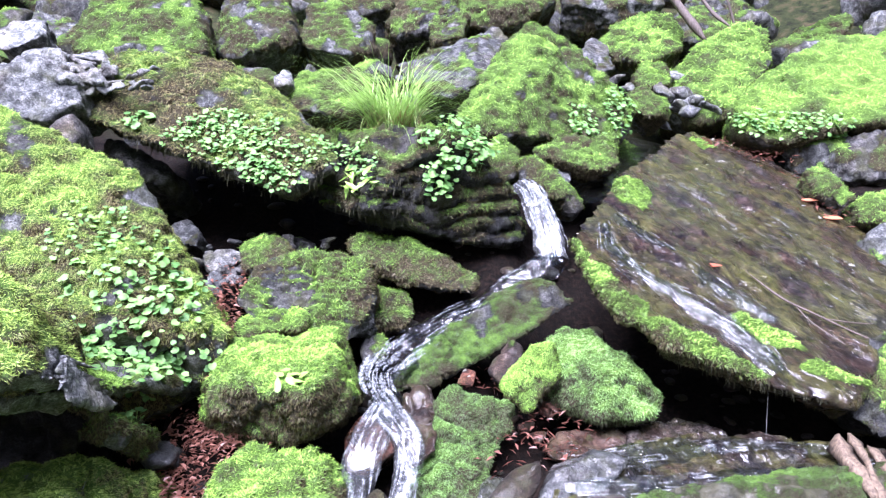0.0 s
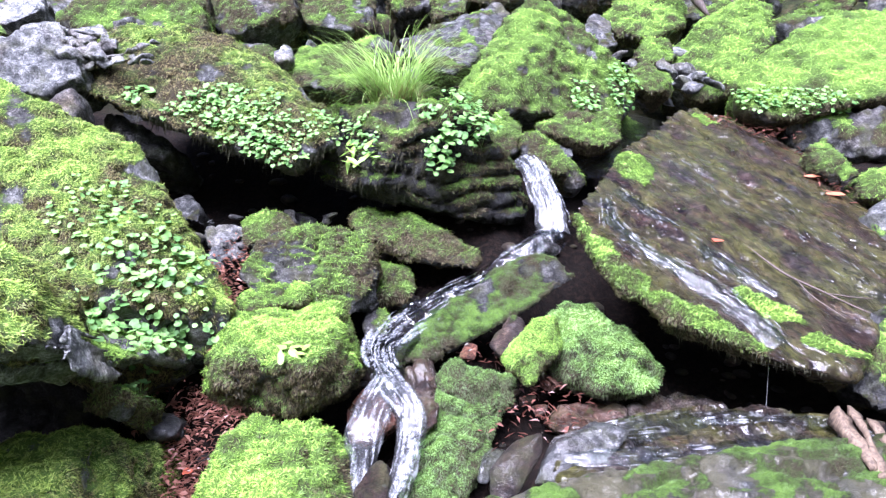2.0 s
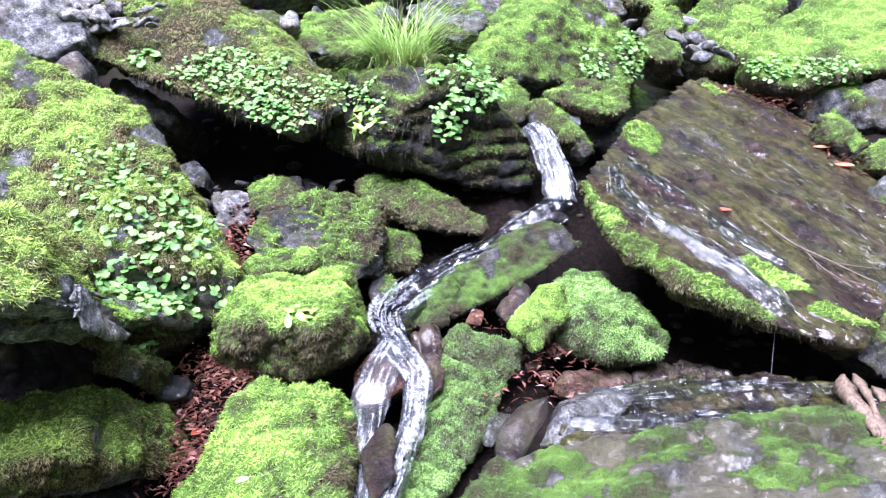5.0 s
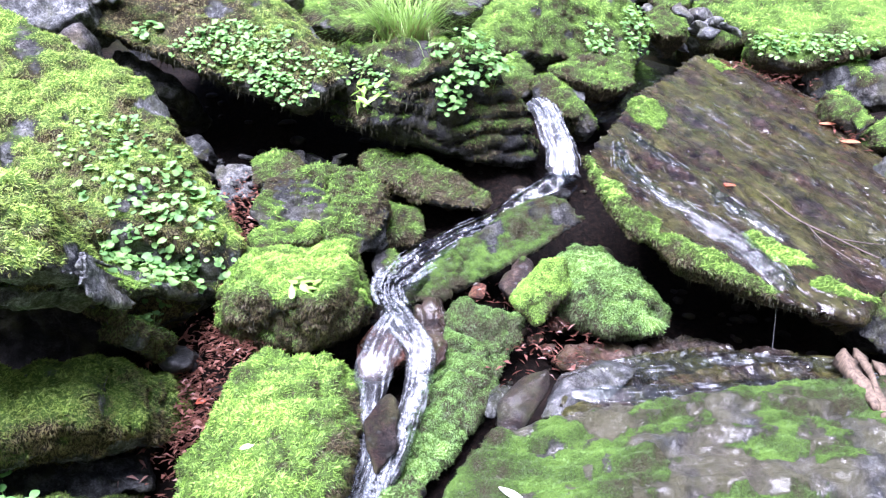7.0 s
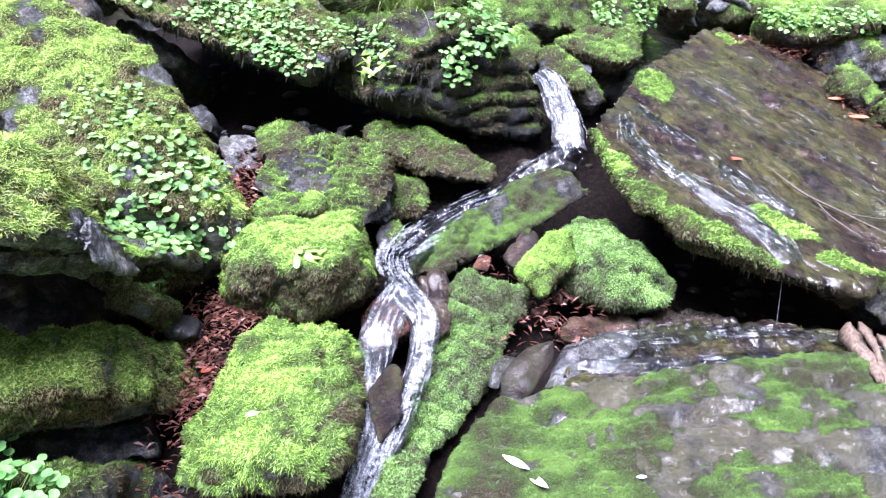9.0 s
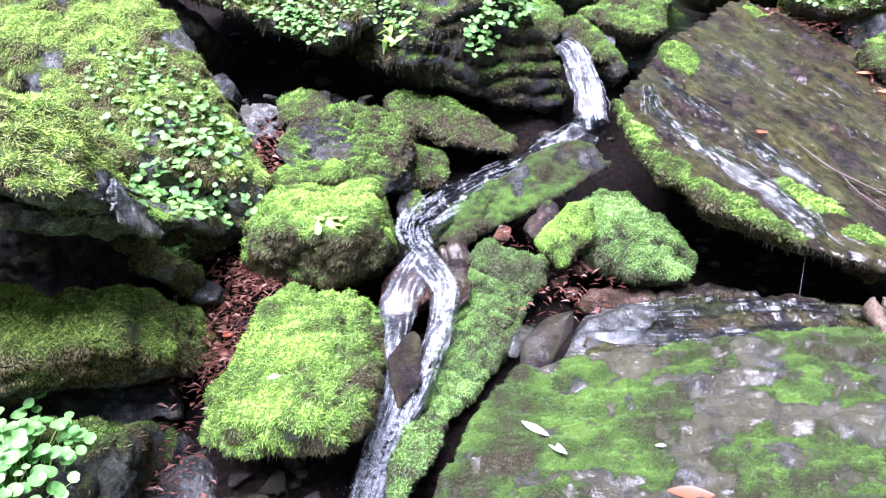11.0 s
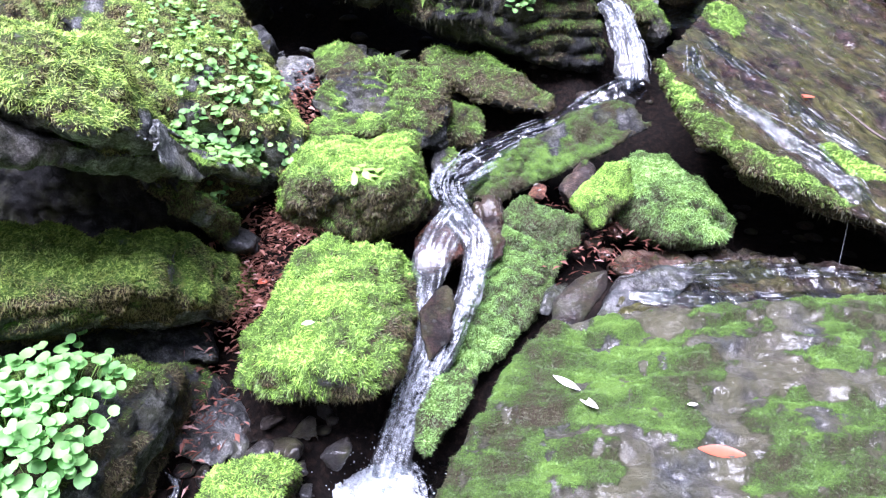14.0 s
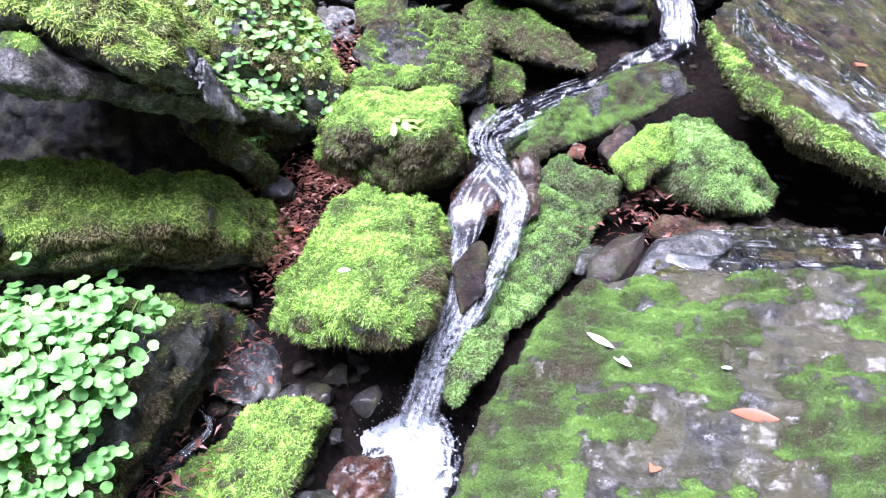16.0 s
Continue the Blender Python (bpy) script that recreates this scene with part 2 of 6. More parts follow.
def water_material(name, low, high, milk=0.0):
    """A clear film of rippled water, white with froth where its noise lies above low to high."""
    m, n, l, bsdf = material(name)
    uv = n.new("ShaderNodeUVMap").outputs[0]
    mp = n.new("ShaderNodeMapping")
    mp.inputs["Scale"].default_value = (75, 5, 1)
    l.new(uv, mp.inputs[0])
    streak = noise_node(n, l, mp.outputs[0], 1.0, 3, 0.55, 0.4)
    lump = noise_node(n, l, uv, 11, 4, 0.6, 0.3)
    v = math_node(n, l, "MULTIPLY", math_node(n, l, "ADD", streak.outputs[0], lump.outputs[0]), 0.6)
    foam = ramp(n, [(0.3, (milk * 0.4,)), (low, (milk,)), (high, (1.0,))])
    l.new(v, foam.inputs[0])
    wave = bump_node(n, l, v, 0.8, 0.02)
    clear = n.new("ShaderNodeBsdfTransparent")
    clear.inputs[0].default_value = (0.72, 0.77, 0.78, 1)
    shine = n.new("ShaderNodeBsdfGlossy")
    shine.inputs["Roughness"].default_value = 0.1
    l.new(wave, shine.inputs["Normal"])
    fres = n.new("ShaderNodeFresnel")
    fres.inputs[0].default_value = 1.33
    l.new(wave, fres.inputs["Normal"])
    film = n.new("ShaderNodeMixShader")
    l.new(math_node(n, l, "MULTIPLY_ADD", fres.outputs[0], 1.5, 0.03), film.inputs[0])
    l.new(clear.outputs[0], film.inputs[1])
    l.new(shine.outputs[0], film.inputs[2])
    white = bsdf
    white.inputs["Base Color"].default_value = (0.8, 0.83, 0.86, 1)
    white.inputs["Roughness"].default_value = 0.35
    l.new(wave, white.inputs["Normal"])
    mix = n.new("ShaderNodeMixShader")
    l.new(foam.outputs[0], mix.inputs[0])
    l.new(film.outputs[0], mix.inputs[1])
    l.new(white.outputs[0], mix.inputs[2])
    l.new(mix.outputs[0], n["Material Output"].inputs[0])
    return m


def froth_material():
    """White strands of broken water, and glints painted on the slab: thin at their edges and denser in some places than
    in others.
    """
    m, n, l, bsdf = material("white_water_and_glint")
    uv = n.new("ShaderNodeUVMap").outputs[0]
    axes = n.new("ShaderNodeSeparateXYZ")
    l.new(uv, axes.inputs[0])
    geo = n.new("ShaderNodeNewGeometry")
    bsdf.inputs["Base Color"].default_value = (0.8, 0.85, 0.9, 1)
    bsdf.inputs["Roughness"].default_value = 0.25
    clear = n.new("ShaderNodeBsdfTransparent")
    thin = n.new("ShaderNodeBsdfTranslucent")
    thin.inputs[0].default_value = (0.8, 0.85, 0.9, 1)
    body = n.new("ShaderNodeMixShader")
    body.inputs[0].default_value = 0.4
    l.new(bsdf.outputs[0], body.inputs[1])
    l.new(thin.outputs[0], body.inputs[2])
    soft = math_node(n, l, "MULTIPLY", math_node(n, l, "MULTIPLY", axes.outputs[0], math_node(n, l, "SUBTRACT", 1.0, axes.outputs[0])), 4.0)
    grain = noise_node(n, l, geo.outputs["Position"], 70, 3, 0.6)
    a = math_node(n, l, "MULTIPLY_ADD", geo.outputs["Random Per Island"], 0.5, math_node(n, l, "MULTIPLY_ADD", grain.outputs[0], 2.2, -1.1))
    cl = n.new("ShaderNodeClamp")
    l.new(math_node(n, l, "MULTIPLY", math_node(n, l, "MULTIPLY", a, soft), 0.5), cl.inputs[0])
    mix = n.new("ShaderNodeMixShader")
    l.new(cl.outputs[0], mix.inputs[0])
    l.new(clear.outputs[0], mix.inputs[1])
    l.new(body.outputs[0], mix.inputs[2])
    l.new(mix.outputs[0], n["Material Output"].inputs[0])
    return m


WATER_FILM = water_material("clear_water", 0.68, 0.97)
WATER_FALL = water_material("falling_water", 0.6, 0.98, 0.05)
WATER_SPLIT = water_material("broken_water", 0.64, 0.98, 0.04)
WATER_FOAM = water_material("foaming_water", 0.5, 0.84)
WATER_STILL = water_material("shallow_water", 0.76, 0.95)
WHITE = froth_material()
FROTH, n, l, bsdf = material("dense_foam")
bsdf.inputs["Base Color"].default_value = (0.68, 0.73, 0.77, 1)
bsdf.inputs["Roughness"].default_value = 0.35
bubbles = noise_node(n, l, n.new("ShaderNodeNewGeometry").outputs["Position"], 90, 5, 0.7)
l.new(bump_node(n, l, bubbles.outputs[0], 0.9, 0.03), bsdf.inputs["Normal"])
rim = n.new("ShaderNodeAttribute")
rim.attribute_name = "rim"
froth = noise_node(n, l, n.new("ShaderNodeNewGeometry").outputs["Position"], 30, 6, 0.7, 0.6)
thick = math_node(n, l, "MULTIPLY_ADD", math_node(n, l, "SUBTRACT", froth.outputs[0], 0.5), 4.0, math_node(n, l, "MULTIPLY_ADD", rim.outputs["Fac"], -2.2, 1.75))
dense = n.new("ShaderNodeClamp")
l.new(thick, dense.inputs[0])
l.new(dense.outputs[0], bsdf.inputs["Alpha"])

# ---- shaping tools ----
rng = np.random.default_rng(7)
_grad = rng.normal(size=(256, 3))
_grad /= np.linalg.norm(_grad, axis=1)[:, None]
_perm = rng.permutation(256)


def pnoise(p):
    """Gradient noise of an array of points, about -0.7 to 0.7."""
    i = np.floor(p).astype(np.int64)
    f = p - i
    u = f * f * f * (f * (f * 6 - 15) + 10)
    total = 0.0
    for dx in (0, 1):
        for dy in (0, 1):
            for dz in (0, 1):
                h = _perm[(_perm[(_perm[(i[:, 0] + dx) & 255] + i[:, 1] + dy) & 255] + i[:, 2] + dz) & 255]
                g = (_grad[h] * (f - (dx, dy, dz))).sum(1)
                w = (u[:, 0] if dx else 1 - u[:, 0]) * (u[:, 1] if dy else 1 - u[:, 1]) * (u[:, 2] if dz else 1 - u[:, 2])
                total = total + g * w
    return total


def fbm(p, octaves=4, gain=0.5):
    out, amp = 0.0, 1.0
    for o in range(octaves):
        out = out + amp * pnoise(p * 2.0 ** o + 17.3 * o)
        amp *= gain
    return out


def smooth(a, b, x):
    t = np.clip((x - a) / (b - a), 0, 1)
    return t * t * (3 - 2 * t)


SPHERES = {}


def sphere(level):
    if level not in SPHERES:
        bm = bmesh.new()
        bmesh.ops.create_icosphere(bm, subdivisions=level, radius=1)
        SPHERES[level] = (np.array([v.co[:] for v in bm.verts]), np.array([[v.index for v in f.verts] for f in bm.faces]))
        bm.free()
    return SPHERES[level]


def mesh_of(name, verts, faces, mat, smooth_shade=True):
    me = bpy.data.meshes.new(name)
    me.from_pydata(verts, [], faces if isinstance(faces, list) else faces.tolist())
    me.materials.append(mat)
    if smooth_shade:
        me.polygons.foreach_set("use_smooth", np.ones(len(me.polygons), bool))
    me.update()
    return me


WORKSHOP = bpy.data.scenes.new("workshop")


def block_mesh(corners, chips, voxel, seed):
    """The closed block of some corners, with a few more chips struck off its edges, as an even net of faces."""
    g = np.random.default_rng(seed)
    bm = bmesh.new()
    for c in corners:
        bm.verts.new(c)

    def wrap():
        done = bmesh.ops.convex_hull(bm, input=bm.verts)
        loose = {e for e in done["geom_interior"] + done["geom_unused"] if isinstance(e, bmesh.types.BMVert)}
        bmesh.ops.delete(bm, geom=list(loose), context="VERTS")

    wrap()
    size = corners.max(0) - corners.min(0)
    for _ in range(chips):
        way = g.normal(size=3) / size
        way /= np.linalg.norm(way)
        far = max(float(np.dot(v.co, way)) for v in bm.verts)
        near = min(float(np.dot(v.co, way)) for v in bm.verts)
        at = way * (far - (far - near) * g.uniform(0.05, 0.14))
        bmesh.ops.bisect_plane(bm, geom=bm.verts[:] + bm.edges[:] + bm.faces[:], plane_co=at, plane_no=way, clear_outer=True)
        wrap()
    me = bpy.data.meshes.new("block")
    bm.to_mesh(me)
    bm.free()
    ob = bpy.data.objects.new("block", me)
    WORKSHOP.collection.objects.link(ob)
    mod = ob.modifiers.new("net", "REMESH")
    mod.mode, mod.voxel_size = "VOXEL", voxel
    layer = WORKSHOP.view_layers[0]
    layer.update()
    got = bpy.data.meshes.new_from_object(ob.evaluated_get(layer.depsgraph))
    bpy.data.objects.remove(ob)
    bpy.data.meshes.remove(me)
    v = np.empty(len(got.vertices) * 3)
    got.vertices.foreach_get("co", v)
    f = np.empty(len(got.loops), int)
    got.loops.foreach_get("vertex_index", f)
    e = np.empty(len(got.edges) * 2, int)
    got.edges.foreach_get("vertices", e)
    bpy.data.meshes.remove(got)
    return largest_piece(v.reshape(-1, 3), f.reshape(-1, 4), e.reshape(-1, 2))


def largest_piece(v, f, e):
    """Leaves out the crumbs that the net makes at thin edges."""
    mark = np.arange(len(v))
    while True:
        low = np.minimum(mark[e[:, 0]], mark[e[:, 1]])
        last = mark.copy()
        np.minimum.at(mark, e[:, 0], low)
        np.minimum.at(mark, e[:, 1], low)
        mark = mark[mark]
        if (mark == last).all():
            break
    keep = mark == np.bincount(mark).argmax()
    if keep.all():
        return v, f, e
    place = np.cumsum(keep) - 1
    return v[keep], place[f[keep[f[:, 0]]]], place[e[keep[e[:, 0]]]]


def soften(v, e, times):
    count = np.bincount(e.ravel(), minlength=len(v))[:, None]
    for _ in range(times):
        total = np.zeros_like(v)
        for axis in range(3):
            total[:, axis] = np.bincount(e[:, 0], v[e[:, 1], axis], len(v)) + np.bincount(e[:, 1], v[e[:, 0], axis], len(v))
        v = 0.35 * v + 0.65 * total / count
    return v


def normals_of(v, quads):
    n = np.cross(v[quads[:, 2]] - v[quads[:, 0]], v[quads[:, 3]] - v[quads[:, 1]])
    out = np.zeros_like(v)
    for axis in range(3):
        for k in range(4):
            out[:, axis] += np.bincount(quads[:, k], n[:, axis], len(v))
    return out / np.maximum(np.linalg.norm(out, axis=1), 1e-9)[:, None]


def sprigs(verts, faces, normals, cover, lush_lit, density, size, pale, seed):
    """A mesh of many small moss sprigs over the covered faces, in tufts."""
    g = np.random.default_rng(seed)
    a, b, c = verts[faces[:, 0]], verts[faces[:, 1]], verts[faces[:, 2]]
    area = np.linalg.norm(np.cross(b - a, c - a), axis=1) / 2
    fn = normals[faces].mean(1)
    fc = cover[faces].mean(1)
    away = fn[:, 1] > 0.55
    want = area * density * smooth(0.4, 0.95, fc) * ~away
    total = int(want.sum())
    if total < 30:
        return None
    pick = g.choice(len(faces), total, p=want / want.sum())
    r1, r2 = np.sqrt(g.random(total))[:, None], g.random(total)[:, None]
    p = (1 - r1) * a[pick] + r1 * (1 - r2) * b[pick] + r1 * r2 * c[pick]
    nn = fn[pick] / np.linalg.norm(fn[pick], axis=1)[:, None]
    # neighbours lean the same way, as the stems of one cushion do
    lean = np.stack([fbm(p * 28.0 + 11.0 * k + seed, 2) for k in range(3)], 1) * 1.6
    rand = g.normal(size=(total, 3)) * 0.75 + lean
    rand[:, 2] -= 0.8
    t = rand - (rand * nn).sum(1)[:, None] * nn
    t /= np.maximum(np.linalg.norm(t, axis=1), 1e-6)[:, None]
    s = np.cross(nn, t)
    length = size * g.uniform(0.6, 1.7, (total, 1))
    wide = length * g.uniform(0.07, 0.14, (total, 1))
    lift = g.uniform(0.2, 1.3, (total, 1))
    d = nn * lift + t
    d /= np.linalg.norm(d, axis=1)[:, None]
    p = p - nn * size * 0.15
    v = np.stack([p - s * wide, p + s * wide, p + d * length - nn * length * 0.15], 1).reshape(-1, 3)
    f = np.arange(total * 3).reshape(-1, 3)
    me = mesh_of("moss", v, f, (MOSS, MOSS_PALE, MOSS_SHORT, MOSS_GOLD)[pale], False)
    value = np.repeat(lush_lit[faces].mean(1)[pick], 3)
    me.attributes.new("lush_lit", "FLOAT", "POINT").data.foreach_set("value", value.astype(np.float32))
    return me


COUNT, SURFACE = [0], []


def stone(at, cage, label, moss=0.0, tone=1.0, warm=0.15, wet=0.0, round=16, strata=0.0, steep=0.6, pale=0, sprig=1.0, spots=(), chips=6, steps=0.0, ridges=0.0, scatter=0.0, fresh=0.0, slick=0, name="boulder", category="rock", lean=(0.15, -0.1, 1.0)):
    """A stone from the few corners of its block, with worn edges, broken relief and moss on what looks up."""
    COUNT[0] += 1
    seed = COUNT[0]
    corners = np.array(cage, float)
    reach = float((corners.max(0) - corners.min(0)).max()) / 2
    voxel = min(max(reach / 30, 0.009 if at[1] < 2.9 else 0.013), 0.0155 if at[1] < 2.9 else 0.021 if at[1] < 4.2 else 0.036 if at[1] < 5.5 else 0.06)
    if category == "stone":
        voxel = reach / 5
    if name == "mossy_rock":
        voxel = 0.07
    local, quads, edges = block_mesh(corners, chips, voxel, seed)
    local = soften(local, edges, max(1, int((26 - round) * 0.36)))
    p = local + np.array(at)
    out = normals_of(local, quads)
    k = min(1.0, reach / 0.3)
    shift = 0.045 * k * fbm(p * 4.0 + seed, 3) + 0.02 * k * fbm(p * 14.0 + seed, 4, 0.6) + 0.004 * k * fbm(p * 60.0, 2)
    crack = np.abs(fbm(p * 3.1 + 2.0 * seed, 3))
    shift = shift - 0.02 * k * smooth(0.06, 0.0, crack)
    if strata:
        ax = np.array(lean) / np.linalg.norm(lean)
        h = (p @ ax) / (strata * 1.9) + 1.2 * fbm(p * 3.0 + 5, 2)
        saw = h - np.floor(h)
        shift = shift - strata * 0.7 * smooth(0.5, 1.0, saw) * (np.abs(out @ ax) < 0.85)
    if round > 26:
        shift = shift * 0.6
    local = local + out * shift[:, None]
    if steps:
        h = (p[:, 1] - 0.2 * p[:, 0]) / steps + 0.8 * fbm(p * 2.6 + 8, 3) + 0.22 * fbm(p * 11.0 + 3, 3)
        saw = h - np.floor(h)
        k = (p[:, 1] - 0.05 * p[:, 0]) / (steps * 0.37) + 1.1 * fbm(p * 4.0 + 21, 3) + 0.3 * fbm(p * 17.0, 2)
        small = k - np.floor(k)
        local[:, 2] += steps * 0.11 * (smooth(0.0, 0.2, small) - small) * smooth(0.3, 0.8, out[:, 2])
        local[:, 2] += steps * 0.27 * (smooth(0.0, 0.14, saw) - saw) * smooth(0.3, 0.8, out[:, 2])
    if ridges:
        across = p[:, 0] * 0.89 + p[:, 1] * 0.45
        along = np.stack([across * 5.0, (p[:, 1] * 0.89 - p[:, 0] * 0.45) * 1.1, np.full(len(p), 2.5)], 1)
        h = across / 0.34 + 1.1 * fbm(along * (0.6, 0.8, 1.0), 3)
        saw = h - np.floor(h)
        local[:, 2] += (ridges * (smooth(0.0, 0.3, saw) - saw) + 0.25 * ridges * fbm(along * (2.0, 1.5, 1.0), 2)) * smooth(0.3, 0.8, out[:, 2])
    nor = normals_of(local, quads)
    p = local + np.array(at)
    up = nor[:, 2] * 0.75 - nor[:, 1] * 0.18
    cover = smooth(0.0, 1.0, 0.5 + steep * (up - 0.62) + (moss - 0.4) * 1.9 + 1.35 * fbm(p * 4.5 + 40 + seed, 4)) if moss > 0 else np.zeros(len(p))
    for x, y, rx, ry, turn in spots:
        ca, sa = math.cos(radians(turn)), math.sin(radians(turn))
        dx, dy = p[:, 0] - x, p[:, 1] - y
        q = np.hypot((dx * ca + dy * sa) / rx, (dy * ca - dx * sa) / ry)
        cover = np.maximum(cover, smooth(1.15, 0.75, q + 0.45 * fbm(p * 9.0 + 3, 3)))
    if scatter:
        cover = np.clip(cover * (1 + scatter * (1.6 * fbm(p * 9.0 + 5, 3) + 1.2 * fbm(p * 30.0, 2))), 0, 1)
    lump = (1 - 0.75 * scatter) * cover * (0.006 + 0.03 * np.maximum(fbm(p * 12.0 + seed, 3) + 0.15, 0) + 0.013 * fbm(p * 34.0, 2)) * min(1.0, 0.4 + reach)
    local = local + nor * lump[:, None]
    nor = normals_of(local, quads)
    p = local + np.array(at)
    # growth noise, plus light from above painted in by the upward normal
    lush_lit = np.clip(0.46 + fresh - (0.2 if tone < 0.7 and slick != 1 and name[:5] != "mossy" else 0.0) + 0.65 * (nor[:, 2] - 0.5) + 0.75 * fbm(p * 3.4 + seed, 3) + 0.45 * fbm(p * 13.0 + 70, 2), 0.0, 1.0)
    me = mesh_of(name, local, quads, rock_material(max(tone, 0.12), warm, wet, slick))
    me.attributes.new("lush_lit", "FLOAT", "POINT").data.foreach_set("value", lush_lit.astype(np.float32))
    attr = me.attributes.new("moss", "FLOAT", "POINT")
    attr.data.foreach_set("value", cover.astype(np.float32))
    SURFACE.append((p, nor))
    ob = new(name, me)
    ob.location = at
    tagged(ob, label, category)
    if moss > 0.09 or spots:
        dens, size = (60000, 0.0125) if at[1] < 2.9 else (26000, 0.0165) if at[1] < 3.9 else (15000, 0.0175) if at[1] < 5.4 else (6500, 0.026)
        tris = np.concatenate([quads[:, [0, 1, 2]], quads[:, [0, 2, 3]]])
        tuft = sprigs(local, tris, nor, cover, lush_lit, dens * min(2.2, sprig ** -2), size * sprig, pale, seed)
        if tuft:
            tagged(part("moss_cover", tuft, ob), kind="stuff")
    return ob


def boulder(at, cage, depth, label, **how):
    """A block whose near corners are given; it goes on to the back and down by depth."""
    c = np.array(cage)
    back = c * 0.8 + np.array((0, 0.85, -0.5)) * depth
    return stone(at, np.concatenate([c, back]), label, **how)


def slab(at, cage, depth, label, **how):
    how.setdefault("name", "flat_rock")
    c = np.array(cage)
    back = c * 0.85 + np.array((0, 0.95, -0.25)) * depth
    return stone(at, np.concatenate([c, back]), label, **how)


def flat_slab(at, cage, depth, label, **how):
    """A lying slab: the corners of its upper face, and its thickness."""
    c = np.array(cage)
    under = c * (0.88 if depth < 0.14 else 0.97) - np.array((0, 0, depth))
    return stone(at, np.concatenate([c, under]), label, chips=0, **how)


def part(name, me, parent, label=""):
    ob = new(name, me)
    ob.parent = parent
    return tagged(ob, label)


def empty(name, at, label, category):
    ob = new(name)
    ob.location = at
    return tagged(ob, label, category)

# ---- ground: the bed of the ravine, rising ahead and at both sides ----
def bed(x, y):
    mid = np.interp(y, [-60, 0, 1, 1.6, 2.0, 2.25, 2.5, 2.8, 3.1, 3.4, 3.8, 4.6, 5.3, 6, 7, 8, 12, 30, 80], [-0.8, -0.8, -0.62, -0.54, -0.46, -0.12, 0.18, 0.34, 0.46, 0.6, 0.9, 1.03, 1.14, 1.38, 1.8, 2.3, 4.6, 15, 40])
    left = np.interp(y, [-60, 0, 1, 1.5, 1.9, 2.4, 2.85, 3.2, 3.5, 4, 5, 6, 8, 12, 30, 80], [-0.7, -0.7, -0.5, -0.3, -0.07, 0.25, 0.62, 0.7, 0.78, 1.1, 1.45, 1.75, 2.5, 4.8, 15, 40])
    right = np.interp(y, [-60, 0, 1, 2, 2.6, 2.9, 3.5, 4, 5, 6, 8, 12, 30, 80], [-0.7, -0.7, -0.5, -0.12, 0.17, 0.22, 0.38, 0.66, 1.05, 1.4, 2.3, 4.6, 15, 40])
    a, b = smooth(-0.35, -0.85, x), smooth(0.25, 0.65, x)
    z = mid * (1 - a) * (1 - b) + left * a + right * b
    z = z - 0.1 * smooth(1.0, 1.8, y) * smooth(4.5, 3.5, y)
    z = z - 0.22 * smooth(3.2, 3.6, y) * smooth(4.6, 4.0, y) * a - 0.4 * smooth(-1.1, -1.4, x) * smooth(2.7, 2.3, y) - 0.25 * smooth(4.8, 5.6, y)
    z = z - 0.3 * np.exp(-(((x - 0.45) / 0.25) ** 2) - ((y - 3.15) / 0.3) ** 2)
    z = z - 0.55 * smooth(-1.1, -1.35, x) * smooth(1.95, 2.3, y) * smooth(3.4, 3.0, y)
    # side slopes and an unseen rear bank, added to bound the sky light
    added_walls = 0.25 * np.maximum(np.abs(x) - 2.3, 0) + 0.35 * np.maximum(np.abs(x) - 7.0, 0)
    return z + added_walls + 0.5 * np.maximum(-4.0 - y, 0)


def axis_steps(fine_lo, fine_hi, step, far):
    mid = np.arange(fine_lo, fine_hi, step)
    out = step * 1.18 ** np.arange(1, 60)
    tail = np.cumsum(out)
    tail = tail[tail < far]
    return np.concatenate([fine_lo - tail[::-1], mid, mid[-1] + tail])


gx, gy = axis_steps(-2.2, 2.6, 0.034, 80), axis_steps(1.2, 7.0, 0.034, 70)
X, Y = np.meshgrid(gx, gy)
flat = np.stack([X.ravel(), Y.ravel(), np.zeros(X.size)], 1)
Z = bed(flat[:, 0], flat[:, 1]) + 0.05 * fbm(flat * 3.0, 4) + 0.018 * fbm(flat * 14.0, 3)
verts = np.stack([flat[:, 0], flat[:, 1], Z], 1)
w = len(gx)
i = (np.arange(len(gy) - 1)[:, None] * w + np.arange(w - 1)).ravel()
quads = np.stack([i, i + 1, i + w + 1, i + w], 1)
m, n, l, bsdf = material("wet_soil_with_shade")
where = n.new("ShaderNodeNewGeometry").outputs["Position"]
# darker than wet soil: the shade of the gaps is put into this colour
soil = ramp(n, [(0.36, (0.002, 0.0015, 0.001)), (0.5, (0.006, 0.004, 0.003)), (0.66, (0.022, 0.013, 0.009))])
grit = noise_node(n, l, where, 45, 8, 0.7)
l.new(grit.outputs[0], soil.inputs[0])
turf = ramp(n, [(0.38, (0.008, 0.009, 0.004)), (0.5, (0.02, 0.026, 0.008)), (0.64, (0.05, 0.04, 0.02))])
l.new(noise_node(n, l, where, 9, 8, 0.7).outputs[0], turf.inputs[0])
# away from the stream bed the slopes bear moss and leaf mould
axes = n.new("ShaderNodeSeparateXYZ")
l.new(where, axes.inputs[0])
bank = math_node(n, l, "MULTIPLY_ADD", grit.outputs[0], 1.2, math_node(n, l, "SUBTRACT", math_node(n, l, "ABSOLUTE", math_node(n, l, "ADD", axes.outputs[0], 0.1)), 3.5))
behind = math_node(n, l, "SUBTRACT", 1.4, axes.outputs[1])
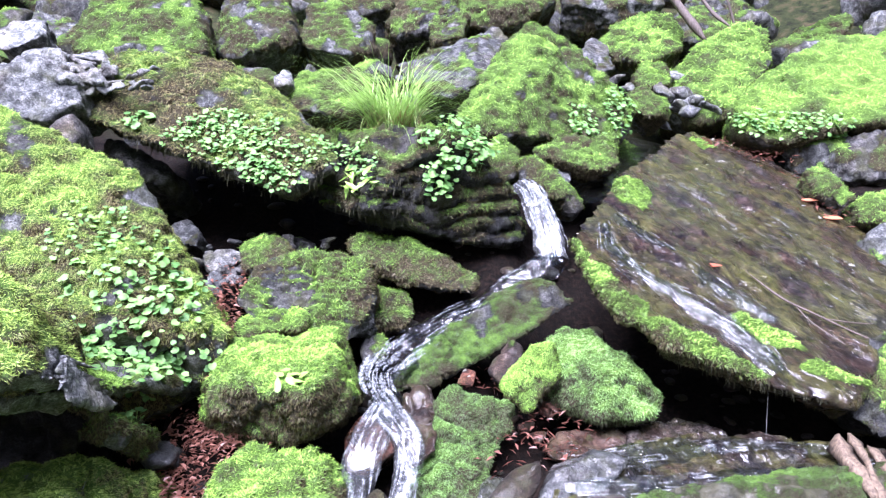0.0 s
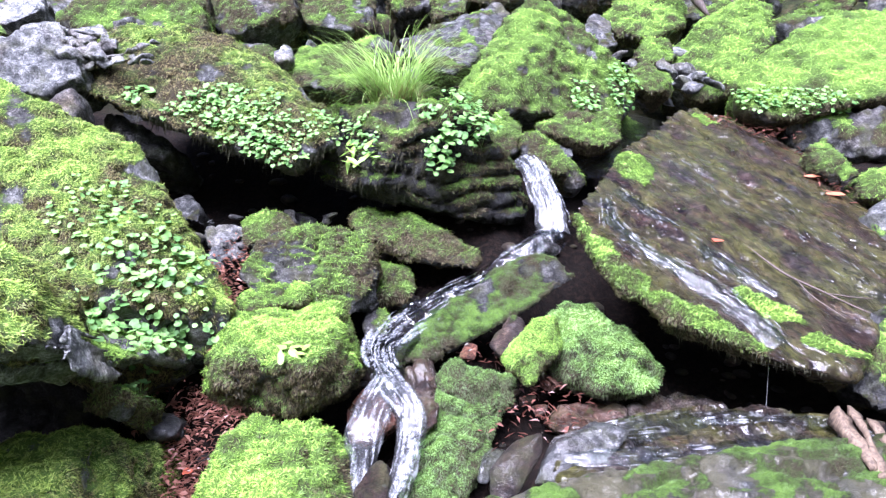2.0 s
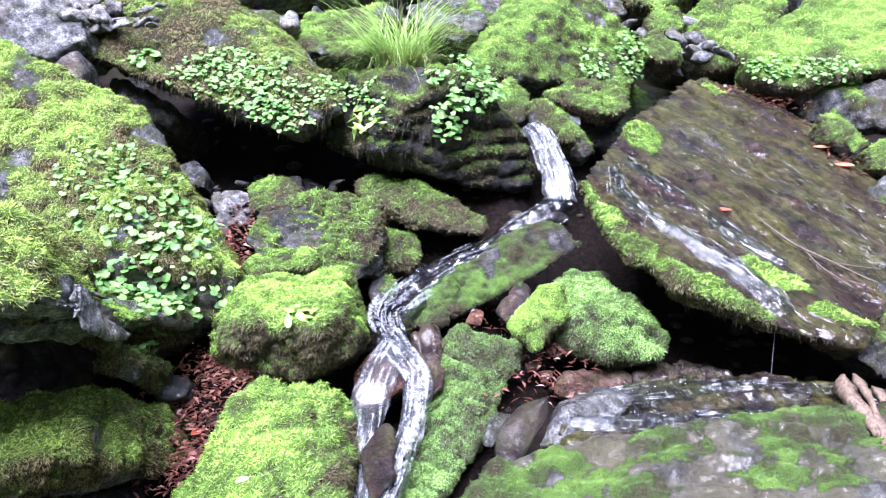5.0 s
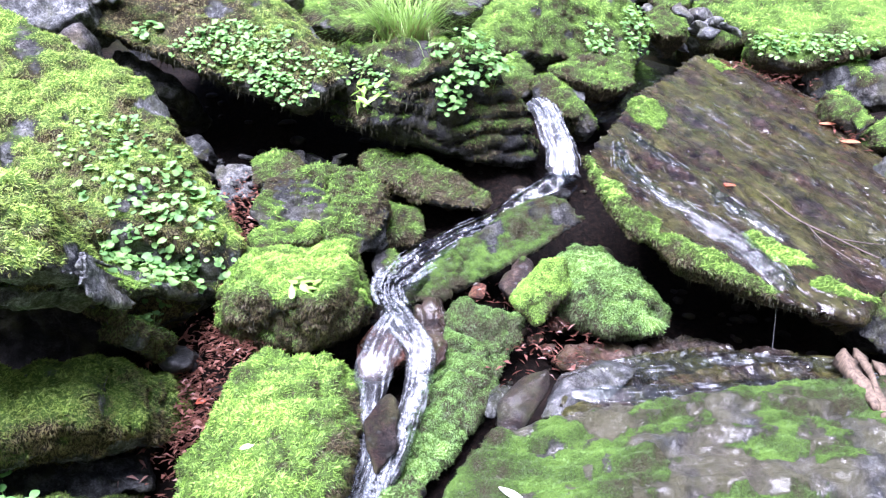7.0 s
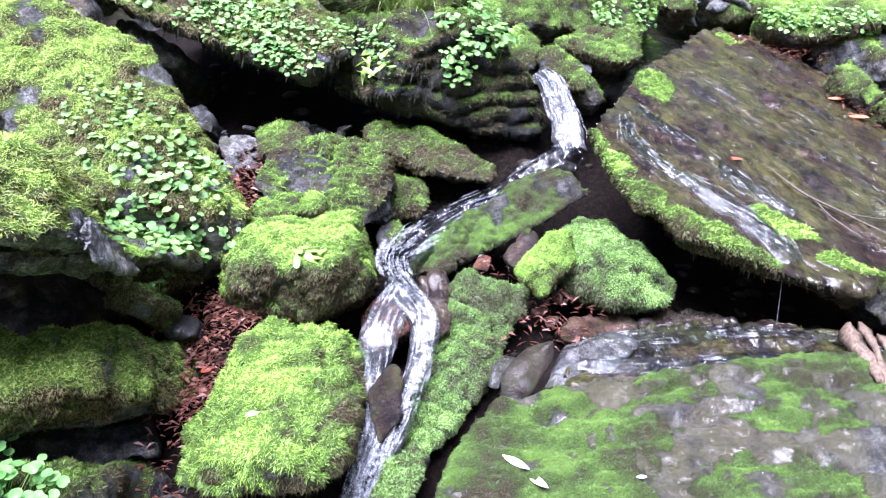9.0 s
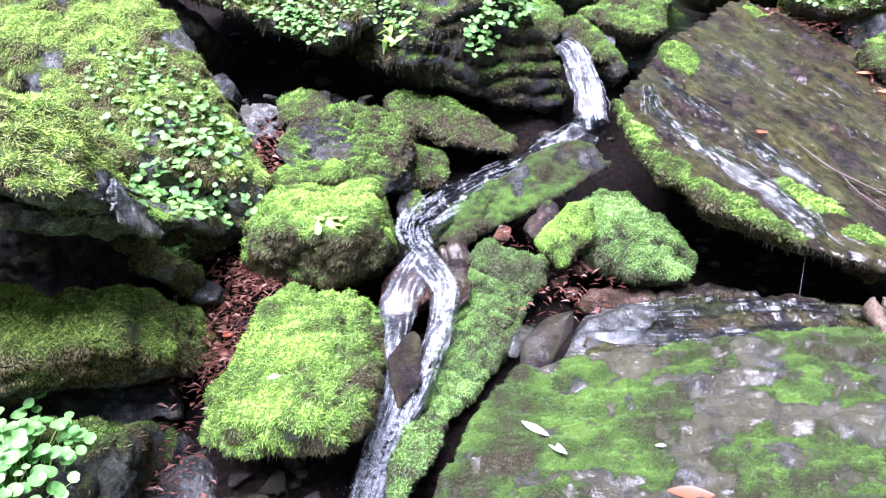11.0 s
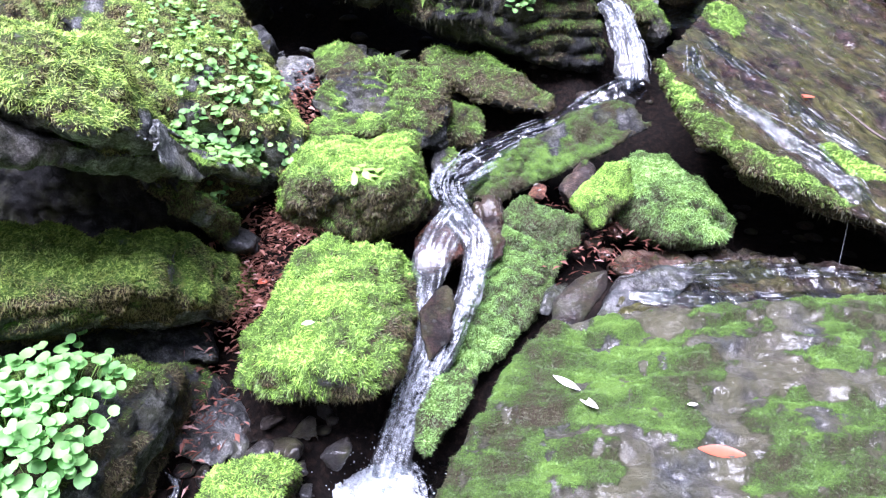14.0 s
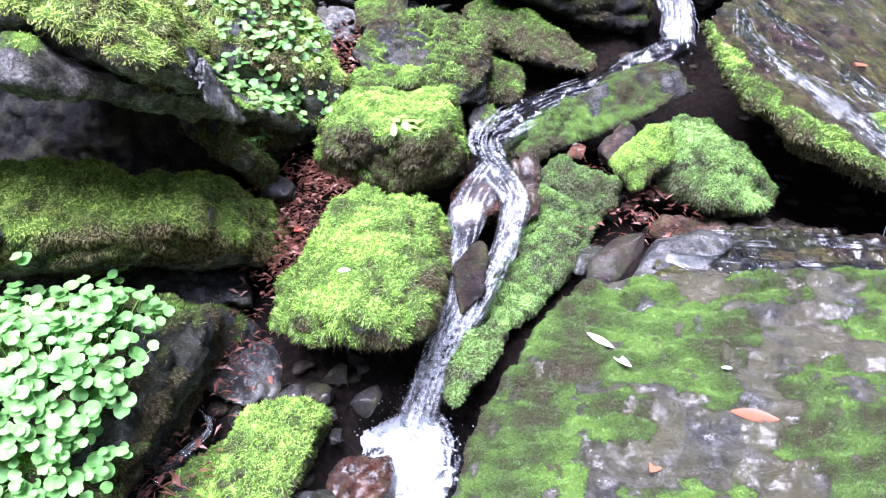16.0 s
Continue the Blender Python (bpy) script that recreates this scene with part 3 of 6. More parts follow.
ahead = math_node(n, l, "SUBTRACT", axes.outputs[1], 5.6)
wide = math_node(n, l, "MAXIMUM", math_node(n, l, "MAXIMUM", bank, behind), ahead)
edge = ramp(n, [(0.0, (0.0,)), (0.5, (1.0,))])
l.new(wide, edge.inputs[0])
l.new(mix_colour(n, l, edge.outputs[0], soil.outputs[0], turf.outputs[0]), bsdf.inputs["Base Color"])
bsdf.inputs["Roughness"].default_value = 0.75
bsdf.inputs["Specular IOR Level"].default_value = 0.12
l.new(bump_node(n, l, grit.outputs[0], 0.9, 0.02), bsdf.inputs["Normal"])
ground = tagged(new("ground", mesh_of("ground", verts, quads, m)), "wet brown soil and grit between the rocks, darkened to stand in for shade", "ground", kind="structure")

# ---- rocks ----
boulder((-2.57, 6.47, 2.46), [(-0.68, -0.17, -0.229), (-0.547, 0.13, 0.108), (-0.353, 0.33, 0.422), (0.31, 0.33, 0.447), (0.544, 0.13, -0.026), (0.612, -0.27, -0.329), (0.1, -0.47, -0.396)],
    0.9, "large rounded boulder under green moss on the far bank", moss=0.75, tone=0.8)
boulder((-1.64, 6.67, 2.47), [(-0.458, -0.07, -0.177), (-0.311, 0.23, 0.249), (-0.062, 0.33, 0.457), (0.322, 0.33, 0.344), (0.416, 0.13, 0.012), (0.31, -0.17, -0.215), (0.007, -0.37, -0.365), (-0.204, -0.37, -0.311)],
    0.9, "dark boulder with patchy moss behind the stream", moss=0.55, tone=0.6)
boulder((-0.96, 6.83, 2.36), [(-0.325, -0.03, -0.024), (-0.285, 0.27, 0.266), (0.053, 0.37, 0.347), (0.303, 0.17, 0.105), (0.369, -0.13, -0.182), (0.063, -0.33, -0.263), (-0.185, -0.33, -0.278)],
    0.7, "dark mossy rock beside a trickle of water", moss=0.6, tone=0.6)
boulder((-0.92, 8.24, 2.94), [(-0.455, -0.04, -0.112), (-0.432, 0.16, 0.307), (0.379, 0.16, 0.279), (0.434, -0.04, -0.172), (0.08, -0.24, -0.306)],
    0.8, "dark grey rock high on the bank", moss=0.5, tone=0.55)
boulder((-0.18, 7.27, 2.58), [(-0.363, -0.07, -0.145), (-0.175, 0.23, 0.184), (0.311, 0.33, 0.454), (0.349, 0.03, 0.028), (0.124, -0.27, -0.238), (-0.247, -0.27, -0.276)],
    0.8, "dark mossy rock above the stream", moss=0.6, tone=0.55)
boulder((0.06, 6.98, 2.39), [(-0.193, 0.02, 0.006), (0, 0.22, 0.232), (0.209, 0.12, 0.133), (0.113, -0.18, -0.179), (-0.118, -0.18, -0.171)],
    0.5, "small mossy rock wedged between boulders", moss=0.6, tone=0.6)
boulder((0.6, 7.47, 2.68), [(-0.515, -0.07, -0.161), (-0.467, 0.33, 0.339), (0.46, 0.33, 0.362), (0.556, 0.03, -0.049), (0.212, -0.27, -0.188), (-0.227, -0.37, -0.289)],
    0.8, "boulder with a flat moss-covered top", moss=0.8, tone=0.8)
slab((0.09, 5.81, 1.96), [(-0.52, -0.01, -0.025), (-0.188, 0.19, 0.11), (0.383, 0.49, 0.312), (0.49, 0.39, 0.196), (0.331, -0.11, -0.104), (-0.027, -0.51, -0.296), (-0.436, -0.41, -0.218)],
    0.6, "low dark slab with a pale rim", moss=0.3, tone=0.5)
boulder((1.91, 7.03, 2.23), [(-0.437, -0.03, -0.069), (-0.238, 0.27, 0.178), (0.339, 0.37, 0.278), (0.473, 0.27, 0.206), (0.313, -0.13, -0.13), (-0.07, -0.43, -0.277), (-0.373, -0.33, -0.2)],
    0.7, "angular boulder with a bright moss top", moss=0.8, tone=0.8)
boulder((1.76, 7.68, 2.68), [(-0.561, -0.08, -0.172), (-0.453, 0.22, 0.205), (0.544, 0.22, 0.339), (0.521, -0.08, -0.155), (-0.037, -0.28, -0.218)],
    0.7, "dark mossy rock on the upper bank", moss=0.55, tone=0.6)
boulder((2.36, 6.12, 1.87), [(-0.552, -0.22, -0.314), (-0.397, 0.08, 0.056), (-0.096, 0.28, 0.226), (0.364, 0.48, 0.456), (0.639, 0.48, 0.39), (0.536, 0.18, 0.148), (0.077, -0.32, -0.164), (-0.191, -0.52, -0.396), (-0.415, -0.42, -0.387)],
    0.8, "tall boulder thickly covered with bright moss", moss=0.85, fresh=0.1, tone=0.85)
boulder((3.55, 7.05, 2.15), [(-0.36, -0.05, -0.048), (-0.14, 0.15, 0.096), (0.444, 0.35, 0.276), (0.452, 0.15, 0.127), (0.042, -0.25, -0.182), (-0.412, -0.35, -0.274)],
    0.8, "mossy boulder behind larger ones", moss=0.7, tone=0.7)
boulder((4.6, 7.36, 2.32), [(-0.482, 0.04, -0.102), (-0.332, 0.24, 0.191), (0.619, 0.24, 0.321), (0.489, -0.16, -0.159), (-0.276, -0.36, -0.258)],
    0.8, "grey boulder at the foot of the slope", moss=0.5, tone=0.6)
boulder((2.82, 5.26, 1.62), [(-0.834, -0.16, -0.125), (-0.45, 0.24, 0.163), (0.112, 0.64, 0.4), (0.734, 0.74, 0.481), (1.263, 0.64, 0.416), (0.763, -0.26, -0.181), (0.123, -0.56, -0.252), (-0.308, -0.56, -0.283), (-0.622, -0.46, -0.318), (-0.792, -0.31, -0.271)],
    0.9, "broad boulder with a bright cushion of moss", moss=0.9, fresh=0.2, tone=0.9, round=9)
boulder((2.74, 4.73, 1.2), [(-0.475, 0.17, 0.052), (-0.186, 0.12, 0.14), (0.149, 0.12, 0.144), (0.669, 0.07, 0.17), (0.562, -0.13, -0.215), (0.027, -0.18, -0.15), (-0.302, -0.13, -0.121), (-0.436, -0.03, -0.025)],
    0.7, "brown dry-mossed boulder in shade", moss=0.35, tone=0.5)
boulder((2.26, 4.3, 1.06), [(-0.099, 0.1, 0.05), (0.051, 0.2, 0.114), (0.087, 0.1, 0.078), (0.056, -0.2, -0.068), (0.004, -0.2, -0.118), (-0.076, 0, -0.027)],
    0.3, "mossy wedge-shaped stone beside the slab", moss=0.7, tone=0.7)
boulder((2.47, 4.08, 0.94), [(-0.152, 0.02, 0.019), (-0.009, 0.12, 0.082), (0.25, 0.12, 0.116), (0.17, -0.08, -0.101), (-0.081, -0.13, -0.069), (-0.193, -0.08, -0.073)],
    0.4, "round mossy stone at the slab's edge", moss=0.7, tone=0.6)
boulder((2.38, 3.79, 0.78), [(-0.166, 0.01, 0.042), (-0.021, 0.11, 0.099), (0.225, 0.11, 0.075), (0.108, -0.09, -0.101), (-0.156, -0.14, -0.097)],
    0.4, "grey stone at the slab's edge", moss=0.45, tone=0.7)
boulder((0.64, 4.82, 1.68), [(-0.596, -0.22, -0.176), (-0.455, -0.07, -0.002), (-0.277, 0.08, 0.169), (-0.162, 0.28, 0.397), (-0.007, 0.28, 0.48), (0.115, 0.33, 0.431), (0.455, 0.38, 0.12), (0.685, 0.28, -0.116), (0.582, 0.08, -0.309), (0.425, -0.12, -0.437), (0.032, -0.32, -0.311), (-0.356, -0.42, -0.251), (-0.377, -0.37, -0.116), (-0.123, -0.2, 0.068)],
    0.7, "pyramid-shaped boulder with moss on its ridges", moss=0.72, fresh=0.15, tone=0.9, round=24, chips=0, strata=0.006)
boulder((0.8, 4.31, 1.3), [(-0.259, 0.04, 0.021), (-0.111, 0.19, 0.103), (0.097, 0.19, 0.116), (0.214, 0.09, 0.013), (0.217, -0.11, -0.078), (0.034, -0.21, -0.123), (-0.198, -0.16, -0.054)],
    0.35, "low dark rock with a mossy crown", moss=0.75, tone=0.6)
boulder((0.33, 4.09, 1.3), [(-0.09, 0.06, 0.048), (-0.007, 0.16, 0.12), (0.081, 0.06, 0.042), (0.095, -0.09, -0.071), (-0.003, -0.14, -0.11), (-0.079, -0.04, -0.052)],
    0.3, "small mossy rock at the head of the fall", moss=0.75, tone=0.7)
boulder((0.56, 3.88, 1.16), [(-0.179, 0.07, 0.12), (-0.056, 0.12, 0.135), (0.105, 0.07, 0.009), (0.187, -0.03, -0.113), (0.13, -0.08, -0.165), (-0.017, -0.13, -0.05), (-0.151, -0.03, 0.044)],
    0.25, "leaning mossy stone above the waterfall", moss=0.6, tone=0.7)
boulder((0.66, 4.22, 1.2), [(-0.086, 0.08, 0.055), (0.039, 0.13, 0.072), (0.089, 0.03, -0.014), (0.046, -0.12, -0.082), (-0.065, -0.12, -0.031)],
    0.25, "small bare grey stone by the fall", moss=0.15, tone=0.9)
boulder((1.47, 5.29, 1.59), [(-0.151, 0.01, 0.07), (0.003, 0.21, 0.143), (0.184, 0.11, 0.002), (0.16, -0.04, -0.08), (-0.043, -0.19, -0.095), (-0.155, -0.09, -0.031)],
    0.3, "mossy stone in the stream bed", moss=0.75, tone=0.7)
boulder((1.71, 6.02, 1.83), [(-0.173, -0.02, -0.016), (0.018, 0.18, 0.127), (0.197, 0.18, 0.089), (0.117, -0.12, -0.098), (-0.157, -0.22, -0.115)],
    0.4, "mossy stone among grey slates", moss=0.75, tone=0.8)
boulder((-0.77, 4.96, 1.73), [(-0.325, -0.06, -0.02), (-0.23, 0.24, 0.15), (0.176, 0.34, 0.182), (0.291, 0.24, 0.105), (0.292, -0.16, -0.117), (0.007, -0.36, -0.198), (-0.24, -0.26, -0.118)],
    0.5, "low rounded rock with bright moss", moss=0.8, tone=0.7)
boulder((-4.55, 8.4, 3.05), [(-0.744, 0, -0.145), (-0.43, 0.2, 0.243), (0.354, 0.2, 0.337), (0.596, 0, -0.071), (0.215, -0.4, -0.352)],
    0.8, "dark rock high on the bank", moss=0.5, tone=0.5)
boulder((-4, 7.42, 2.6), [(-0.583, -0.02, -0.08), (-0.329, 0.18, 0.183), (0.138, 0.28, 0.209), (0.489, -0.02, -0.036), (0.283, -0.42, -0.284)],
    0.7, "grey rock on the upper bank", moss=0.3, tone=0.6)
boulder((-2.53, 9.14, 3.42), [(-0.682, -0.14, -0.242), (-0.606, 0.16, 0.268), (0.345, 0.26, 0.389), (0.776, 0.06, 0.003), (0.167, -0.34, -0.432)],
    0.9, "mossy boulder at the top of the ravine", moss=0.6, tone=0.5)
boulder((-0.25, 9.14, 3.23), [(-0.685, -0.14, -0.26), (-0.553, 0.16, 0.246), (0.559, 0.26, 0.426), (0.678, 0.06, -0.013), (-0.008, -0.34, -0.379)],
    0.9, "mossy boulder at the top of the stream", moss=0.6, tone=0.5)
boulder((1.59, 8.74, 3), [(-0.62, -0.14, -0.284), (-0.381, 0.16, 0.259), (0.499, 0.26, 0.439), (0.653, 0.06, -0.047), (-0.139, -0.34, -0.36)],
    0.9, "dark boulder at the top of the stream", moss=0.5, tone=0.5)
boulder((3.21, 8.54, 2.74), [(-0.687, -0.14, -0.228), (-0.281, 0.16, 0.234), (0.399, 0.26, 0.415), (0.656, 0.06, -0.063), (-0.067, -0.34, -0.365)],
    0.9, "dark rock under ferns", moss=0.3, tone=0.4)
boulder((2.9, 7.75, 2.45), [(-0.5, -0.1, -0.2), (-0.4, 0.2, 0.2), (0.35, 0.25, 0.3), (0.55, 0.05, -0.05), (0.3, -0.3, -0.3), (-0.2, -0.35, -0.3)],
    0.8, "dark rock at the foot of the ferns", moss=0.45, tone=0.35)
boulder((4.7, 8.72, 2.76), [(-0.7, -0.12, -0.211), (-0.318, 0.18, 0.263), (0.524, 0.28, 0.379), (0.641, -0.02, -0.119), (-0.16, -0.32, -0.318)],
    0.9, "dark rock in the shade of the bank", moss=0.4, tone=0.4)
boulder((1.32, 6.58, 2.03), [(-0.231, 0.02, -0.041), (0.028, 0.32, 0.226), (0.188, 0.22, 0.11), (0.173, -0.18, -0.119), (-0.156, -0.38, -0.191)],
    0.5, "blue-grey rock among slates", moss=0.2, tone=0.6)
# added soffit rock that closes a gap and keeps light off the hollow
boulder((-1.64, 3.81, 1.35), [(-0.243, -0.06, 0.062), (-0.222, -0.01, 0.19), (0.038, 0.04, 0.072), (0.246, 0.09, -0.082), (0.163, 0.04, -0.181), (0.016, -0.11, -0.045)],
    0.5, "dark filler rock added under the overhang end to shade the hollow", moss=0.15, tone=0.4)
slab((-1.21, 3.8, 1.54), [(-0.641, -0.05, 0.128), (-0.617, 0.15, 0.28), (-0.527, 0.25, 0.397), (-0.45, 0.3, 0.447), (-0.037, 0.5, 0.34), (0.206, 0.6, 0.182), (0.323, 0.4, 0.043), (0.542, 0.2, -0.088), (0.711, -0.3, -0.247), (0.659, -0.38, -0.4), (0.51, -0.38, -0.422), (0.198, -0.3, -0.333), (-0.12, -0.3, -0.213), (-0.335, -0.25, -0.11), (-0.56, -0.18, 0.034), (0.13, -0.18, -0.067)],
    0.55, "long overhanging boulder with moss and creeping leaves", moss=0.66, pale=3, tone=0.6, round=16, name="overhanging_boulder")
slab((-0.1, 3.6, 1.19), [(-0.834, 0.35, 0.272), (-0.375, 0.1, 0.26), (-0.027, 0, 0.294), (0.219, -0.05, 0.221), (0.358, 0, 0.104), (0.551, 0.12, -0.103), (0.592, 0.15, -0.242), (0.519, 0.12, -0.339), (0.291, 0, -0.325), (0.094, -0.1, -0.231), (-0.275, -0.2, -0.076), (-0.605, -0.14, -0.028), (-0.573, -0.1, 0.15), (0.027, -0.25, 0.109)],
    0.5, "dark layered rock overhanging the stream, mossy on top", moss=0.58, tone=0.25, strata=0.05, round=24, steep=1.2, name="layered_rock")
# its left end, out of view, is kept wide to shade the hollow
boulder((-1.6, 2.74, 1.01), [(-0.95, 0.36, 0.78), (-0.537, 0.36, 0.719), (-0.236, 0.31, 0.615), (-0.141, 0.28, 0.577), (0.162, 0.21, 0.389), (0.348, 0.21, 0.303), (0.431, 0.16, 0.128), (0.622, 0.01, -0.091), (0.745, -0.1, -0.268), (0.728, -0.12, -0.395), (0.535, -0.12, -0.558), (0.306, -0.19, -0.566), (0.087, 0.0, -0.62), (-0.483, 0.2, -0.42), (-0.9, 0.25, -0.35), (0.132, -0.04, 0.198), (0.5, -0.29, -0.141), (0.243, -0.29, -0.133)],
    0.7, "large mossy boulder with a patch of creeping leaves", moss=0.72, pale=3, tone=0.8, round=14)
# left end extended out of view as a roof over the hollow
slab((-1.17, 1.76, 0.97), [(-0.011, -0.26, 0.045), (0.033, -0.194, 0.009), (0.137, -0.17, -0.033), (0.192, -0.145, -0.064), (0.186, -0.01, -0.155), (0.153, 0.12, -0.226), (0.155, 0.17, -0.206), (0.13, 0.19, -0.166), (0.111, 0.11, -0.044), (0.065, 0.14, 0.017), (0.035, 0.04, 0.126), (-0.112, 0.09, 0.16), (-0.222, 0.09, 0.163), (-0.597, 0.09, 0.29), (-0.287, -0.31, 0.16), (-1.3, 0.09, 0.5), (-1.2, -0.5, 0.5)],
    0.3, "angular mossy boulder with bare grey edges", moss=0.72, pale=3, tone=1.3, round=22, name="boulder")
# lengthened unseen to the left and back to keep sunlight from the hollow
slab((-1.15, 1.53, 0.88), [(-0.033, -0.08, 0.01), (0.065, -0.03, -0.02), (0.142, 0.07, -0.075), (0.177, 0.13, -0.103), (0.158, 0.1, -0.038), (0.127, 0.05, 0.004), (0.027, 0.02, 0.052), (-0.045, -0.03, 0.076), (-0.308, -0.13, 0.13), (-0.34, -0.08, 0.2), (-1.25, -0.3, 0.42), (-1.25, -0.36, 0.34)],
    1.35, "dark grey slab with a bare underside", moss=0.55, tone=0.9, steep=1.2, round=22)
boulder((-0.99, 1.77, 0.88), [(-0.036, -0.01, 0.154), (0.002, 0, 0.022), (0.015, 0.1, -0.083), (0.019, 0.05, -0.118), (0.004, -0.07, -0.018), (0.002, -0.09, 0.058)],
    0.2, "bare grey wedge-shaped stone", moss=0.25, tone=1.4)
boulder((-1.08, 2.12, 0.58), [(-0.091, -0.02, 0.006), (0.007, -0.07, 0.125), (0.038, 0.03, 0.044), (0.053, 0.08, -0.062), (0.029, 0.03, -0.104), (-0.036, -0.02, -0.028)],
    0.3, "mossy tip of a rock in shade", moss=0.8, tone=0.6)
boulder((-1.34, 1.82, 0.44), [(-0.784, -0.27, 0.207), (-0.327, -0.02, 0.155), (-0.05, 0.1, 0.11), (0.162, 0.3, 0.03), (0.307, 0.33, 0.015), (0.398, 0.28, -0.024), (0.422, 0.23, -0.097), (0.363, 0.13, -0.146), (0.139, 0.03, -0.132), (-0.054, -0.1, -0.095), (-0.233, -0.22, -0.086), (-0.651, -0.47, -0.021), (0.123, -0.12, 0.065), (0.339, 0.1, -0.019), (-0.097, -0.26, 0.092)],
    0.6, "long rounded rock with dry brown and green moss", moss=0.68, fresh=0.1, pale=3, tone=1.3, round=8)
boulder((-1.34, 1.45, 0.07), [(-0.735, 0, 0.189), (-0.072, 0.27, 0.174), (0.156, 0.31, 0.158), (0.279, 0.31, 0.099), (0.291, 0.25, 0.021), (0.206, 0.17, -0.078), (0.134, -0.03, -0.099), (0.182, -0.15, -0.241), (0.125, -0.3, -0.295), (-0.37, -0.5, -0.259), (-0.365, -0.35, 0.19), (0.109, -0.03, 0.136)],
    0.35, "mossy rock half hidden under round leaves", moss=0.6, tone=0.5, round=8)
boulder((-1.09, 1.91, 0.01), [(-0.071, -0.05, 0.128), (-0.016, 0.07, 0.059), (0.069, 0.07, -0.008), (0.075, 0.01, -0.105), (-0.047, -0.09, -0.089)],
    0.3, "dark mossy stone in shade", moss=0.5, tone=0.4)
slab((-1.01, 1.88, -0.12), [(-0.19, -0.14, 0), (-0.065, 0.02, 0.041), (0.039, 0.14, 0.052), (0.1, 0.09, 0.017), (0.116, -0.02, -0.072), (0.026, -0.08, -0.063)],
    0.3, "dark wet slab with fallen needles", moss=0.1, tone=0.5, wet=0.6)
boulder((-0.82, 1.58, -0.17), [(-0.139, 0.04, 0.01), (-0.09, 0.1, 0.075), (0.097, 0.16, 0.084), (0.136, 0.12, 0.072), (0.127, 0, 0.017), (0.086, -0.1, -0.101), (-0.106, -0.16, -0.15), (-0.123, -0.12, -0.012)],
    0.3, "small block of rock with a moss cap", moss=0.85, fresh=0.1, tone=0.7, round=9)
boulder((-1.03, 1.52, -0.29), [(-0.082, -0.02, -0.028), (-0.075, 0.04, 0.022), (0.047, 0.16, 0.086), (0.124, -0.06, 0.01), (-0.011, -0.12, -0.072)],
    0.25, "low dark mossy rock at the water's edge", moss=0.55, tone=0.5)
boulder((-0.61, 2.03, 0.23), [(-0.299, -0.17, -0.126), (-0.271, 0.04, -0.012), (-0.196, 0.24, 0.129), (-0.105, 0.33, 0.154), (0.13, 0.35, 0.181), (0.235, 0.29, 0.138), (0.269, 0.17, 0.045), (0.191, 0.03, -0.014), (0.207, -0.15, -0.108), (0.114, -0.22, -0.138), (-0.043, -0.23, -0.142), (-0.272, -0.21, -0.156), (-0.147, -0.2, -0.033), (0.133, -0.23, 0.013)],
    0.3, "block-shaped rock thickly upholstered in bright moss", moss=0.92, tone=0.9, round=16, fresh=0.2, sprig=1.15)
boulder((-0.65, 2.54, 0.56), [(-0.316, -0.04, -0.04), (-0.22, 0.11, 0.108), (-0.137, 0.21, 0.124), (0.2, 0.28, 0.134), (0.273, 0.28, 0.089), (0.305, 0.11, -0.041), (0.249, -0.09, -0.096), (0.011, -0.21, -0.14), (-0.149, -0.17, -0.158), (-0.282, -0.09, -0.122), (-0.062, -0.17, 0.056), (0.187, -0.19, 0.079)],
    0.35, "rounded boulder with mossy top and sides", moss=0.95, fresh=0.06, tone=0.9, round=14)
slab((-0.61, 3.07, 0.79), [(-0.313, -0.07, 0.022), (-0.276, -0.02, 0.109), (-0.157, 0.11, 0.142), (0.116, 0.15, 0.133), (0.236, 0.15, 0.082), (0.292, 0.08, -0.061), (0.278, -0.07, -0.218), (0.046, -0.15, -0.171), (-0.225, -0.17, -0.058)],
    0.35, "layered rock with moss on its broken top", moss=0.5, tone=0.55, strata=0.012)
slab((-0.74, 2.88, 0.71), [(-0.146, -0.03, -0.006), (-0.1, 0.04, 0.026), (0.08, 0.09, 0.049), (0.14, 0.02, 0.019), (0.125, -0.06, -0.015), (-0.097, -0.08, -0.059)],
    0.25, "thin ledge of rock with a moss pad", moss=0.85, tone=0.7)
slab((-0.2, 3.46, 0.85), [(-0.325, 0.04, 0.099), (-0.242, 0.11, 0.147), (-0.06, 0.11, 0.104), (0.162, 0.06, -0.001), (0.347, 0, -0.1), (0.315, -0.08, -0.165), (0.053, -0.14, -0.114), (-0.211, -0.11, -0.008)],
    0.3, "sloping dark slab with short moss", moss=0.72, tone=0.5)
boulder((-0.29, 3.32, 0.64), [(-0.126, 0.04, 0.137), (0.086, 0.06, 0.076), (0.122, 0.03, -0.007), (0.11, -0.02, -0.084), (-0.073, -0.07, -0.102), (-0.121, -0.07, -0.013)],
    0.25, "block of dark mossy rock beside the water", moss=0.6, tone=0.5)
boulder((-0.35, 3.08, 0.52), [(-0.081, 0.04, 0.033), (-0.005, 0.1, 0.044), (0.071, 0.04, 0.02), (0.06, -0.06, -0.043), (-0.052, -0.1, -0.059)],
    0.2, "small dark wet stone", moss=0.5, tone=0.4)
